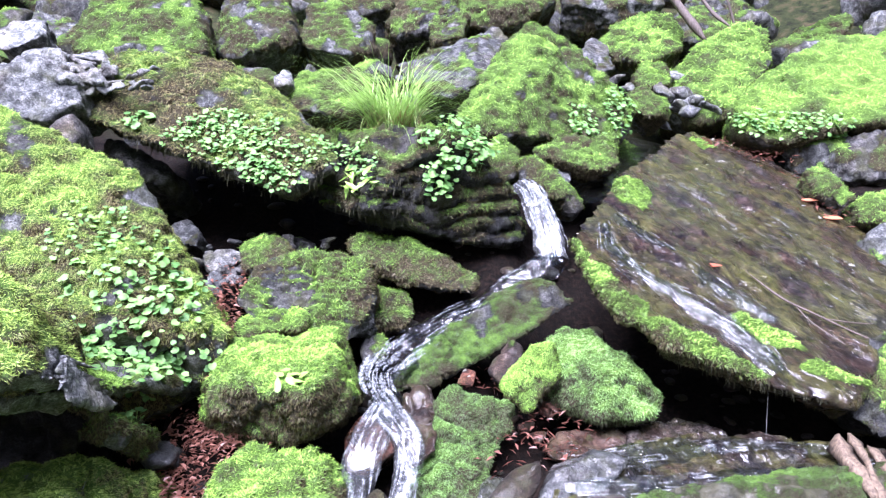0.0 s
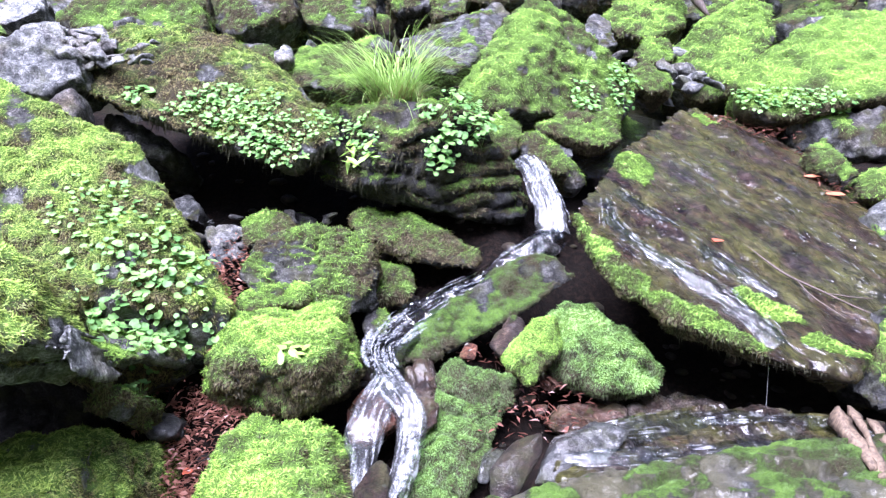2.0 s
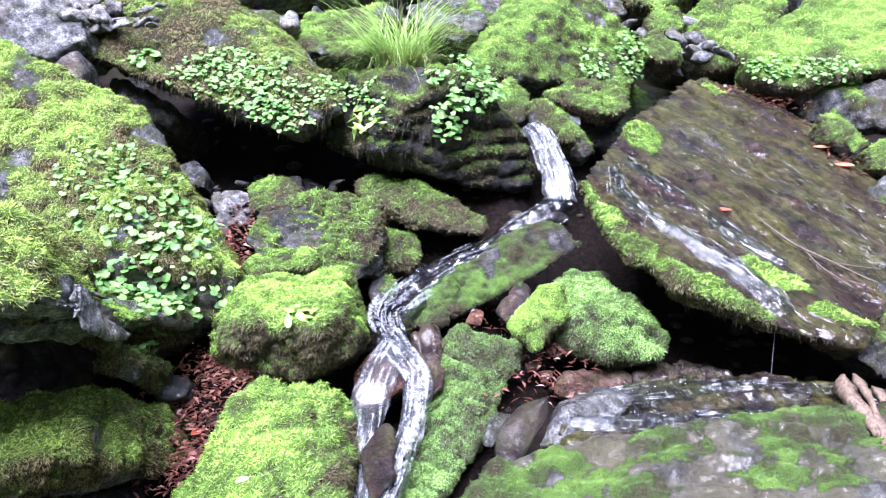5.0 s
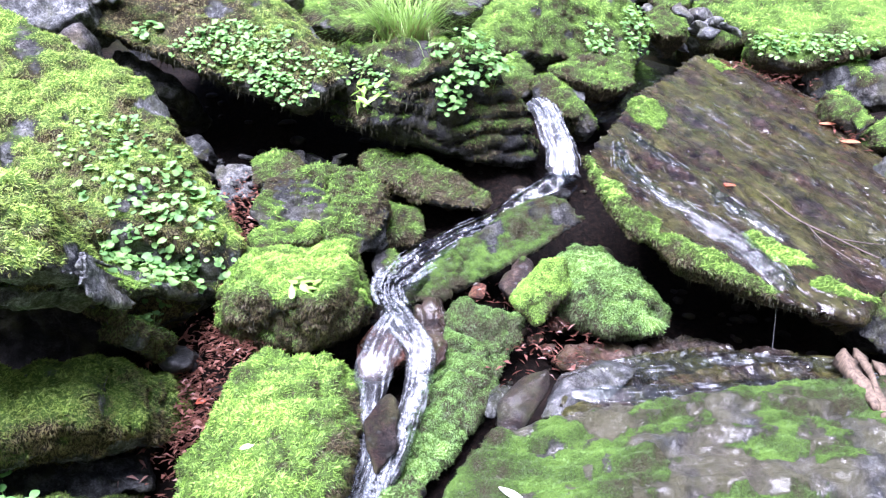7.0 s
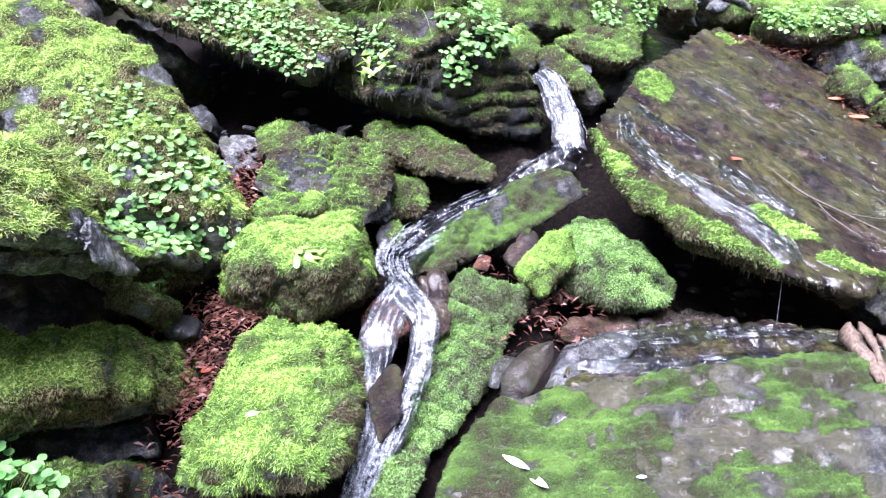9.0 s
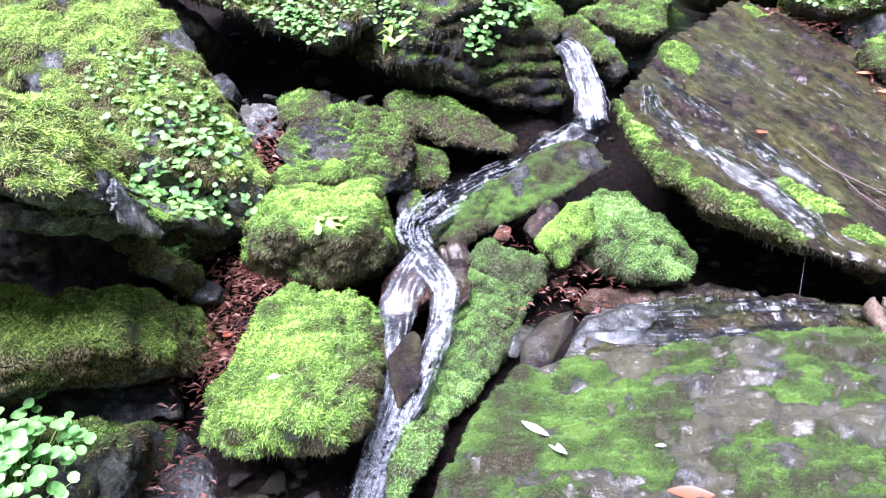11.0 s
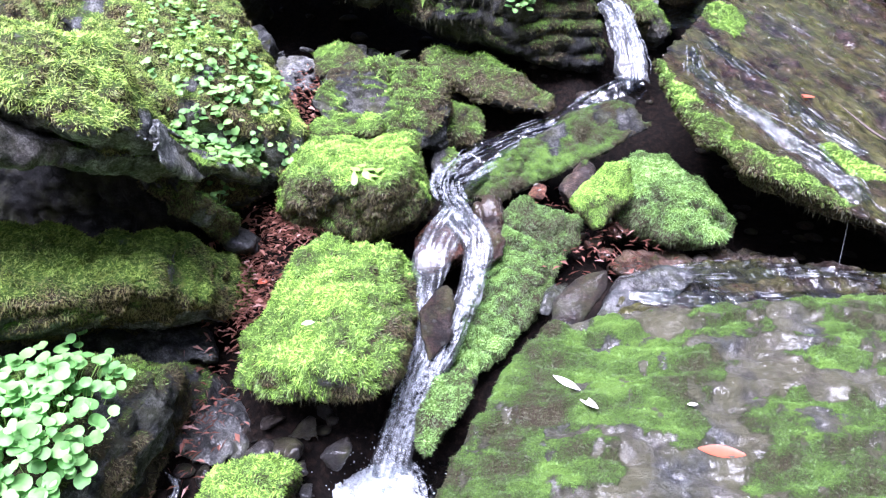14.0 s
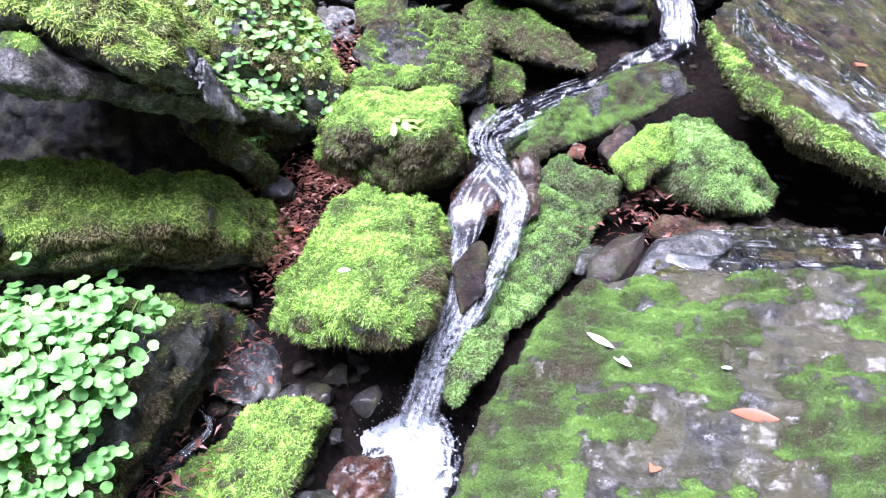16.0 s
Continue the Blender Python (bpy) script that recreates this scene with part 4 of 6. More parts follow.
boulder((-0.87, 3.43, 0.92), [(-0.142, -0.01, 0.017), (-0.082, 0.09, 0.066), (0.043, 0.09, 0.061), (0.118, 0.02, 0.003), (0.124, -0.08, -0.083), (-0.088, -0.13, -0.065)],
    0.25, "small moss-capped stone under the overhang", moss=0.75, tone=0.5)
boulder((-1.12, 3.5, 0.86), [(-0.142, 0, 0.029), (-0.103, 0.08, 0.068), (0.027, 0.1, 0.054), (0.1, 0.05, 0.012), (0.122, -0.1, -0.086), (-0.02, -0.14, -0.105)],
    0.25, "grey banded stone under the overhang", moss=0.05, tone=0.85, strata=0.012)
boulder((-1.38, 3.73, 0.98), [(-0.11, 0.02, 0.042), (-0.032, 0.12, 0.08), (0.105, 0.02, -0.007), (0.103, -0.08, -0.074), (-0.044, -0.08, -0.034)],
    0.25, "dark grey stone under the overhang", moss=0.05, tone=0.6)
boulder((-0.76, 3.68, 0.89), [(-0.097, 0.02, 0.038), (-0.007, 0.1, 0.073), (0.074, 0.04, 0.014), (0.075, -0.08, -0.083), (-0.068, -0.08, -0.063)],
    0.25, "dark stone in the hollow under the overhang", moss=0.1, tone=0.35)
boulder((-1.1, 3.28, 0.8), [(-0.059, 0.02, 0.029), (-0.008, 0.12, 0.061), (0.058, 0.02, -0.002), (0.045, -0.08, -0.045), (-0.023, -0.08, -0.029)],
    0.2, "small grey stone beside fallen needles", moss=0.05, tone=0.7)
boulder((-1.97, 3.53, 1.74), [(-0.275, -0.03, 0.065), (-0.095, 0.09, 0.134), (0.04, 0.13, 0.173), (0.218, 0.07, 0.014), (0.241, -0.03, -0.097), (0.1, -0.11, -0.171), (-0.234, -0.13, -0.096)],
    0.4, "angular bare grey rock", moss=0.05, tone=0.9, round=26)
boulder((-1.76, 3.43, 1.53), [(-0.095, -0.03, 0.012), (0.001, 0.07, 0.093), (0.036, 0.05, 0.034), (0.053, -0.03, -0.073), (-0.005, -0.07, -0.068)],
    0.2, "small reddish grey stone", moss=0.05, tone=0.7, warm=0.5)
boulder((-2.64, 4.64, 2.13), [(-0.18, -0.04, -0.047), (-0.119, 0.06, 0.074), (0.123, 0.16, 0.11), (0.172, -0.04, -0.026), (0.011, -0.14, -0.114)],
    0.3, "pale bare stone on the sunlit bank", moss=0.0, tone=1.7, round=24)
boulder((-2.3, 4.1, 1.9), [(-0.206, -0.1, -0.053), (-0.16, 0.05, 0.047), (-0.019, 0.15, 0.107), (0.195, 0.1, 0.054), (0.182, -0.05, -0.049), (-0.002, -0.15, -0.123)],
    0.3, "pale grey broken stone", moss=0.0, tone=1.4, round=24)
boulder((-2.12, 4.5, 1.96), [(-0.138, 0, 0.01), (0.043, 0.1, 0.053), (0.106, 0, -0.015), (0.005, -0.1, -0.062)],
    0.2, "pale flat stone on the bank", moss=0.0, tone=1.3, round=24)
boulder((-1.05, 4.9, 1.83), [(-0.073, 0, 0.009), (-0.023, 0.1, 0.076), (0.05, 0.1, 0.029), (0.067, -0.1, -0.056), (-0.025, -0.1, -0.06)],
    0.2, "pale grey stone behind the overhang", moss=0.0, tone=1.3)
boulder((0.58, 2.88, 0.46), [(-0.247, 0.17, 0.089), (-0.107, 0.24, 0.125), (0.073, 0.2, 0.11), (0.177, 0.04, 0.058), (0.264, -0.12, -0.046), (0.23, -0.18, -0.139), (-0.01, -0.2, -0.135), (-0.155, -0.03, -0.136), (-0.199, 0.07, -0.002), (0.002, -0.14, 0.053)],
    0.35, "mossy boulder under the great slab, bare and rusty below", moss=0.85, tone=0.7, round=10, pale=1)
slab((0.14, 3.05, 0.58), [(0.427, 0.25, 0.25), (0.47, 0.17, 0.1), (0.24, 0.05, 0.0), (0.03, -0.06, -0.09), (-0.2, -0.16, -0.15), (-0.4, -0.25, -0.18), (0.11, 0.15, 0.165), (-0.1, 0.03, 0.06), (-0.25, -0.07, -0.01), (-0.4, -0.18, -0.11)],
    0.16, "long mossy ridge of stone beside the running water", moss=0.52, fresh=-0.15, tone=0.3, round=14, pale=2, sprig=0.7, name="mossy_ridge")
slab((-0.03, 2.46, 0.2), [(-0.041, 0.16, 0.28), (0.081, 0.24, 0.282), (0.262, 0.26, 0.236), (0.269, 0.2, 0.158), (0.161, 0.04, 0.013), (0.051, -0.08, -0.114), (-0.054, -0.18, -0.219), (-0.163, -0.28, -0.282), (-0.223, -0.26, -0.261), (-0.176, -0.16, -0.138), (-0.106, -0.04, -0.018), (-0.074, 0.06, 0.122)],
    0.1, "narrow tongue of rock with dense moss between two streams", moss=0.9, tone=0.5, round=14, pale=1, sprig=0.8, name="mossy_tongue")
boulder((0.33, 2.79, 0.5), [(-0.15, -0.1, -0.03), (-0.12, -0.05, 0.0), (0.027, 0.06, 0.095), (0.11, 0.08, 0.085), (0.11, 0.03, -0.01), (-0.04, -0.11, -0.13)],
    0.15, "small finger of rock with velvety moss", moss=0.9, fresh=0.15, tone=0.7, sprig=0.7)
boulder((-0.32, 2.48, 0.35), [(-0.108, 0.02, 0.02), (-0.031, 0.14, 0.071), (0.115, 0.04, 0.055), (0.131, -0.06, -0.005), (-0.015, -0.08, -0.087), (-0.077, -0.06, -0.074)],
    0.3, "smooth red-brown stone under running water", moss=0.0, tone=0.55, wet=1, warm=1, round=9)
boulder((1.73, 2.76, 0.42), [(-0.119, 0.04, 0.073), (-0.014, 0.1, 0.169), (0.252, 0.16, 0.216), (0.174, -0.06, -0.184), (-0.099, -0.16, -0.164), (-0.172, -0.1, -0.112)],
    0.3, "dark mossy rock beside the hollow", moss=0.55, tone=0.35)
boulder((0.89, 2.75, 0.21), [(-0.214, 0, 0.009), (-0.133, 0.05, 0.033), (0.085, 0.15, 0.04), (0.259, 0.1, -0.015), (0.246, -0.05, -0.043), (-0.026, -0.13, -0.031), (-0.216, -0.1, -0.016)],
    0.3, "wet dark brown rock under the slab", moss=0.05, tone=0.5, wet=1, warm=0.6)
boulder((0.53, 2.65, 0.26), [(-0.193, -0.05, 0.004), (-0.09, 0.05, 0.014), (0.111, 0.15, 0.028), (0.184, 0.07, -0.005), (0.105, -0.07, -0.019), (-0.144, -0.15, -0.006)],
    0.3, "low brown stone awash with water", moss=0.1, tone=0.5, wet=1, warm=0.8)
slab((0.19, 2.25, 0.25), [(-0.09, -0.05, -0.11), (-0.084, 0.0, 0.0), (0.019, 0.08, 0.07), (0.115, 0.07, 0.105), (0.115, 0.03, 0.043), (0.019, -0.06, -0.05), (-0.049, -0.08, -0.1)],
    0.06, "dark flake of slate standing on edge", moss=0.0, tone=0.14, wet=0.4, warm=0.8, round=34, chips=2)
slab((0.42, 2.26, 0.29), [(-0.17, -0.07, -0.07), (-0.141, -0.03, -0.021), (-0.086, 0.03, 0.036), (0.091, 0.09, 0.075), (0.197, 0.07, 0.045), (0.082, -0.03, -0.02), (-0.002, -0.08, -0.06)],
    0.12, "wet blue-grey slate face under running water", moss=0.0, tone=0.45, wet=1, warm=0.0, round=28, chips=1)
slab((0.12, 2.35, 0.22), [(-0.061, -0.05, -0.05), (-0.039, -0.01, 0.013), (0.015, 0.05, 0.034), (0.066, 0.05, 0.025), (0.011, -0.01, -0.009), (-0.021, -0.05, -0.06)],
    0.1, "wet grey flake of slate", moss=0.0, tone=0.4, wet=1, round=28)
boulder((0.24, 2.92, 0.51), [(-0.098, -0.02, -0.039), (0.008, 0.08, 0.062), (0.078, 0.06, 0.066), (0.057, -0.02, -0.007), (-0.035, -0.12, -0.066)],
    0.2, "small dark stone behind moss", moss=0.2, tone=0.3, warm=0.7, wet=0.5)
boulder((0.06, 2.77, 0.49), [(-0.05, -0.02, -0.021), (-0.014, 0.05, 0.025), (0.043, 0.03, 0.018), (0.027, -0.05, -0.024)],
    0.1, "small red-brown stone behind the ridge", moss=0.0, tone=0.8, warm=1)
slab((-0.13, 2.52, 0.37), [(-0.076, -0.02, -0.029), (-0.051, 0.2, 0.094), (0.028, 0.18, 0.099), (0.082, -0.02, 0.021), (0.059, -0.17, -0.079), (-0.031, -0.16, -0.103)],
    0.3, "dark wet rock beside the cascade", moss=0.1, tone=0.24, wet=1, warm=0.8)
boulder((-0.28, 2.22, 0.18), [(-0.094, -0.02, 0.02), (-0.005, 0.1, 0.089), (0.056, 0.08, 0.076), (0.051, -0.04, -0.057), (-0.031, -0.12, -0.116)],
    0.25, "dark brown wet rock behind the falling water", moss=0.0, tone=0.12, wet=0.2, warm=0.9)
boulder((-0.25, 2.02, -0.05), [(-0.082, -0.02, -0.003), (-0.03, 0.1, 0.043), (0.051, 0.18, 0.075), (0.116, 0.1, 0.06), (0.061, -0.02, -0.008), (-0.033, -0.17, -0.072), (-0.087, -0.17, -0.079)],
    0.2, "rock with pale green moss beside the pool", moss=0.8, pale=1, tone=0.3, wet=0.6)
boulder((-1.05, 2.39, 0.38), [(-0.059, -0.02, 0.02), (-0.021, 0.08, 0.03), (0.05, 0.05, -0.003), (0.061, -0.05, -0.02), (-0.034, -0.07, -0.015)],
    0.2, "small dark stone among fallen needles", moss=0.0, tone=0.3, wet=0.5)
boulder((-0.56, 1.65, -0.31), [(-0.121, 0.01, -0.034), (-0.059, 0.07, 0.031), (0.084, 0.07, 0.085), (0.13, -0.05, -0.024), (-0.037, -0.1, -0.082)],
    0.25, "smooth red-brown stone half in the pool", moss=0.0, tone=0.3, wet=1, warm=1, round=9)
# added filler, coloured dark so that the gap reads as shade
boulder((-1.6, 1.93, 0.12), [(-0.714, -0.08, 0.061), (0.14, 0.02, 0.102), (0.506, 0.19, 0.055), (0.579, 0.09, -0.041), (0.142, -0.03, -0.067), (-0.668, -0.18, -0.094)],
    0.35, "dark filler rock added as shade under the long rounded one", moss=0.1, tone=0.4)
# added filler: a dark backing for the black cave under the overhang
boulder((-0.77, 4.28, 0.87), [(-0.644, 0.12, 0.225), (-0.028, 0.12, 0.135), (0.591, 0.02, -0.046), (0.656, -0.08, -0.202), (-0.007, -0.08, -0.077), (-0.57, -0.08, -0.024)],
    0.5, "dark filler rock added as the shade deep under the overhang", moss=0.1, tone=0.4)
flat_slab((1.44, 3.6, 0.86), [(-0.896, -0.336, 0.083), (-0.706, 0.003, 0.164), (-0.5, 0.475, 0.29), (0.062, 1.349, 0.481), (0.33, 1.639, 0.526), (0.623, 1.506, 0.408), (0.902, 1.168, 0.217), (0.882, 0.566, -0.001), (0.928, 0.221, -0.139), (0.638, -0.406, -0.303), (0.022, -1.128, -0.425), (-0.14, -1.123, -0.385), (-0.327, -1.078, -0.325), (-0.404, -1.064, -0.301), (-0.626, -0.972, -0.215), (-0.812, -0.748, -0.089)],
    0.13, "great tilted slab of wet brown rock with moss along its edge", moss=0.0, tone=0.26, wet=1, warm=0.8, round=34, ridges=0.02, slick=1, sprig=0.8, name="great_flat_rock", spots=[(0.55, 3.2, 0.09, 0.16, 0), (0.6, 2.98, 0.11, 0.2, 0), (0.66, 2.8, 0.13, 0.15, 0), (0.78, 2.68, 0.16, 0.11, 0), (0.92, 2.6, 0.16, 0.1, 0), (1.05, 2.55, 0.12, 0.08, 0), (1.0, 3.95, 0.12, 0.2, 0), (1.28, 2.82, 0.16, 0.09, -25), (1.45, 2.62, 0.12, 0.06, 0), (1.75, 4.95, 0.1, 0.1, 0)])
flat_slab((0.41, 1.7, 0.15), [(-0.368, 0.284, 0.116), (-0.491, 0.062, 0.054), (-0.576, -0.164, -0.013), (-0.642, -0.399, -0.084), (-0.678, -0.553, -0.131), (-0.375, -0.592, -0.169), (0.249, -0.477, -0.182), (0.874, -0.176, -0.134), (1.278, 0.629, 0.095), (0.734, 0.61, 0.133), (0.157, 0.467, 0.133), (-0.158, 0.359, 0.124)],
    0.3, "broad stepped slab, mossy at one side and wet", moss=0.31, fresh=0.14, tone=0.6, wet=0.7, warm=0.3, steps=0.15, scatter=0.8, round=30, slick=2, pale=2, sprig=0.55, name="stepped_rock", spots=[(0.12, 1.8, 0.24, 0.2, 0), (0.42, 1.9, 0.2, 0.1, 0), (-0.06, 1.48, 0.14, 0.34, 0), (0.3, 1.72, 0.22, 0.1, 0), (1.0, 1.99, 0.22, 0.035, 0), (1.4, 2.25, 0.28, 0.12, 0), (0.8, 1.82, 0.14, 0.03, 0)])
flat_slab((0.87, 2.32, 0.26), [(-0.578, -0.181, -0.011), (-0.528, 0.054, 0.033), (-0.305, 0.15, 0.044), (0.069, 0.279, 0.056), (0.331, 0.179, 0.026), (0.697, 0.159, 0.009), (0.593, -0.104, -0.039), (0.195, -0.15, -0.034), (-0.089, -0.161, -0.025), (-0.34, -0.2, -0.024)],
    0.1, "low ledge of brown rock under a film of water", moss=0.0, tone=0.3, wet=1, warm=0.7, steps=0.09, round=34, slick=1, name="wet_ledge")
# added filler: its near-black colour stands in for the hollow's shade
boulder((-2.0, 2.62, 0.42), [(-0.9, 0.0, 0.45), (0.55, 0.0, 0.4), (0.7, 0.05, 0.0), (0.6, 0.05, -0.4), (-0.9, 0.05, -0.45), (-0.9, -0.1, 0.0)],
    0.3, "near-black filler rock added as the shade at the back of the hollow", moss=0.0, tone=0.12, warm=0.3, chips=2)

# ---- water ----
def curve_points(pts, n):
    p = np.array(pts, float)
    p = np.concatenate([[2 * p[0] - p[1]], p, [2 * p[-1] - p[-2]]])
    out = []
    segs = len(p) - 3
    for k in np.linspace(0, segs - 1e-6, n):
        i, t = int(k), k - int(k)
        a, b, c, d = p[i : i + 4]
        out.append(0.5 * (2 * b + (c - a) * t + (2 * a - 5 * b + 4 * c - d) * t * t + (3 * b - a - 3 * c + d) * t ** 3))
    return np.array(out)


def ribbon_arrays(pts, bulge, wave, seed, across=13, step=0.012):
    """A sheet of water along its middle line of (x, y, z, width), rounded over and rippled."""
    rough = np.array(pts)[:, :3]
    length = np.linalg.norm(np.diff(rough, axis=0), axis=1).sum()
    rows = max(8, int(length / step))
    c = curve_points(pts, rows)
    mid, wide = c[:, :3], c[:, 3]
    tan = np.gradient(mid, axis=0)
    tan /= np.linalg.norm(tan, axis=1)[:, None]
    side = np.cross(tan, (0, -0.6, 0.8))
    side /= np.linalg.norm(side, axis=1)[:, None]
    nor = np.cross(side, tan)
    v = np.concatenate([[0], np.cumsum(np.linalg.norm(np.diff(mid, axis=0), axis=1))])
    u = np.linspace(-1, 1, across)
    U, V = np.meshgrid(u, v)
    flow = np.stack([U.ravel() * 2.2 + seed, V.ravel() * 6, np.full(U.size, seed)], 1)
    wob = 1 + 0.28 * fbm(np.stack([np.sign(U.ravel()) * 3.0, V.ravel() * 9, np.full(U.size, seed * 1.7)], 1), 3)
    wave_h = wave * fbm(flow * (2.0, 1.0, 1.0), 4) + 0.4 * wave * fbm(flow * (4.0, 4.0, 1.0), 3)
    lift = bulge * (1 - U.ravel() ** 2) - 0.02 * np.abs(U.ravel()) ** 6 + wave_h
    pos = np.repeat(mid, across, 0) + np.repeat(side, across, 0) * (U.ravel() * np.repeat(wide, across) / 2 * wob)[:, None] + np.repeat(nor, across, 0) * lift[:, None]
    i = (np.arange(rows - 1)[:, None] * across + np.arange(across - 1)).ravel()
    quads = np.stack([i, i + 1, i + across + 1, i + across], 1)
    uv = np.stack([U.ravel() * np.repeat(wide, across) / 2 + seed, V.ravel()], 1)
    return pos, quads, uv


def water(name, sheets, mat, label):
    """One body of water made of sheets: (middle line, bulge, wave)."""
    P, F, UV, at = [], [], [], 0
    for k, (pts, bulge, wave) in enumerate(sheets):
        p, f, uv = ribbon_arrays(pts, bulge, wave, 3.1 * k + 1.3 * len(name))
        P.append(p), F.append(f + at), UV.append(uv)
        at += len(p)
    P, F, UV = np.concatenate(P), np.concatenate(F), np.concatenate(UV)
    me = mesh_of(name, P, F, mat)
    lay = me.uv_layers.new(name="UVMap")
    lay.data.foreach_set("uv", UV[F.ravel()].astype(np.float32).ravel())
    return tagged(new(name, me), label, "water", kind="structure")


def strands(parent, pts, count, wide, long, lift, seed, edge=0.9, wander=0.014):
    """White strands along a water's middle line, each a narrow tapered band that rides on the flow."""
    g = np.random.default_rng(seed)
    rows = 120
    c = curve_points(pts, rows)
    mid, width = c[:, :3], c[:, 3]
    tan = np.gradient(mid, axis=0)
    tan /= np.linalg.norm(tan, axis=1)[:, None]
    side = np.cross(tan, (0, -0.6, 0.8))
    side /= np.linalg.norm(side, axis=1)[:, None]
    nor = np.cross(side, tan)
    V, F, UV = [], [], []
    for k in range(count):
        n = max(4, int(rows * g.uniform(*long)))
        a = g.integers(0, max(1, rows - n))
        sl = slice(a, a + n)
        u0 = g.uniform(-1, 1) * edge
        drift = np.cumsum(g.normal(0, wander, n)) + u0
        arch = lift * (1 - u0 * u0) + 0.006 * np.cumsum(g.normal(0, 0.1, n)) + g.uniform(0.004, 0.016)
        line = mid[sl] + side[sl] * (drift * width[sl] / 2)[:, None] + nor[sl] * arch[:, None]
        w = wide * g.uniform(0.35, 1.3) * np.sin(np.pi * (np.arange(n) + 0.5) / n) ** 0.6 * (1 + 0.1 * g.normal(size=n))
        b = len(V) * 1
        for q in range(n):
            V += [line[q] - side[a + q] * w[q] / 2, line[q] + side[a + q] * w[q] / 2]
            UV += [(0.0, q), (1.0, q)]
        F += [[b + 2 * q, b + 2 * q + 1, b + 2 * q + 3, b + 2 * q + 2] for q in range(n - 1)]
    me = mesh_of("white_strands", np.array(V), F, WHITE)
    me.uv_layers.new(name="UVMap").data.foreach_set("uv", np.array(UV, np.float32)[np.array(F).ravel()].ravel())
    return tagged(part("white_strands", me, parent), "white strands of broken water and of glints painted on the slab", kind="stuff")


water("water_brook", [([(1.6, 5.8, 1.3, 0.45), (1.4, 5.3, 1.27, 0.4), (1.08, 4.6, 1.17, 0.32), (0.82, 4.2, 1.11, 0.26), (0.6, 3.95, 1.1, 0.2), (0.46, 3.86, 1.13, 0.16), (0.42, 3.84, 1.15, 0.14)], 0.0, 0.008)], WATER_STILL, "shallow clear brook above the little waterfall")
fall = [(0.4, 3.88, 1.16, 0.12), (0.44, 3.76, 1.13, 0.13), (0.475, 3.64, 1.03, 0.14), (0.5, 3.52, 0.92, 0.15), (0.51, 3.44, 0.83, 0.14)]
ob = water("water_fall", [(fall, 0.02, 0.02)], WATER_FALL, "small white waterfall tumbling over mossy rock")
strands(ob, fall, 34, 0.016, (0.15, 0.6), 0.03, 301)
run = [(0.53, 3.43, 0.835, 0.12), (0.43, 3.37, 0.8, 0.16), (0.29, 3.32, 0.735, 0.15), (0.15, 3.23, 0.66, 0.15), (0.01, 3.13, 0.62, 0.17), (-0.13, 3.02, 0.57, 0.2), (-0.24, 2.91, 0.53, 0.19), (-0.3, 2.81, 0.5, 0.16), (-0.28, 2.69, 0.465, 0.13), (-0.24, 2.6, 0.445, 0.13)]
ob = water("water_run", [(run, 0.015, 0.03)], WATER_FILM, "fast clear water running beside a mossy ridge")
strands(ob, run, 80, 0.009, (0.04, 0.12), 0.02, 302)
strands(ob, run[-5:], 34, 0.02, (0.1, 0.4), 0.02, 303)
right = [(-0.29, 2.68, 0.46, 0.1), (-0.22, 2.53, 0.43, 0.12), (-0.165, 2.44, 0.385, 0.11), (-0.17, 2.37, 0.3, 0.1), (-0.21, 2.29, 0.18, 0.09), (-0.26, 2.22, 0.08, 0.09), (-0.31, 2.15, 0.0, 0.1)]
left = [(-0.26, 2.6, 0.45, 0.12), (-0.31, 2.44, 0.4, 0.14), (-0.33, 2.35, 0.335, 0.13), (-0.34, 2.3, 0.24, 0.1), (-0.36, 2.24, 0.12, 0.09), (-0.37, 2.17, 0.02, 0.09), (-0.38, 2.12, -0.08, 0.1)]
ob = water("water_cascade", [(right, 0.015, 0.02), (left, 0.008, 0.01)], WATER_SPLIT, "white cascade split in two by a red-brown stone")
strands(ob, right, 44, 0.018, (0.08, 0.4), 0.025, 304)
strands(ob, left, 14, 0.016, (0.1, 0.4), 0.012, 305)
jet = [(-0.29, 2.22, 0.1, 0.13), (-0.335, 2.15, 0.0, 0.14), (-0.38, 2.1, -0.11, 0.13), (-0.42, 2.05, -0.24, 0.13), (-0.45, 2.01, -0.36, 0.16)]
ob = water("water_jet", [(jet, 0.02, 0.012)], WATER_FALL, "jet of falling water that strikes the pool")
strands(ob, jet, 60, 0.02, (0.2, 0.7), 0.03, 306)
water("water_pool", [([(-0.42, 2.3, -0.37, 0.5), (-0.44, 2.05, -0.375, 0.62), (-0.5, 1.85, -0.4, 0.62), (-0.5, 1.7, -0.43, 0.6), (-0.5, 1.4, -0.49, 0.6), (-0.5, 0.9, -0.6, 0.6)], 0.0, 0.012)], WATER_STILL, "dark shallow pool below the cascade")
foam = [(-0.5, 2.08, -0.38, 0.1), (-0.45, 2.0, -0.36, 0.2), (-0.42, 1.9, -0.37, 0.24), (-0.43, 1.8, -0.39, 0.24), (-0.45, 1.72, -0.41, 0.17), (-0.46, 1.64, -0.44, 0.06)]
splash = ob = water("water_foam", [(foam, 0.02, 0.05)], WATER_FOAM, "white foam where the jet strikes the pool")
strands(ob, foam, 160, 0.016, (0.06, 0.2), 0.03, 307, 1.3)
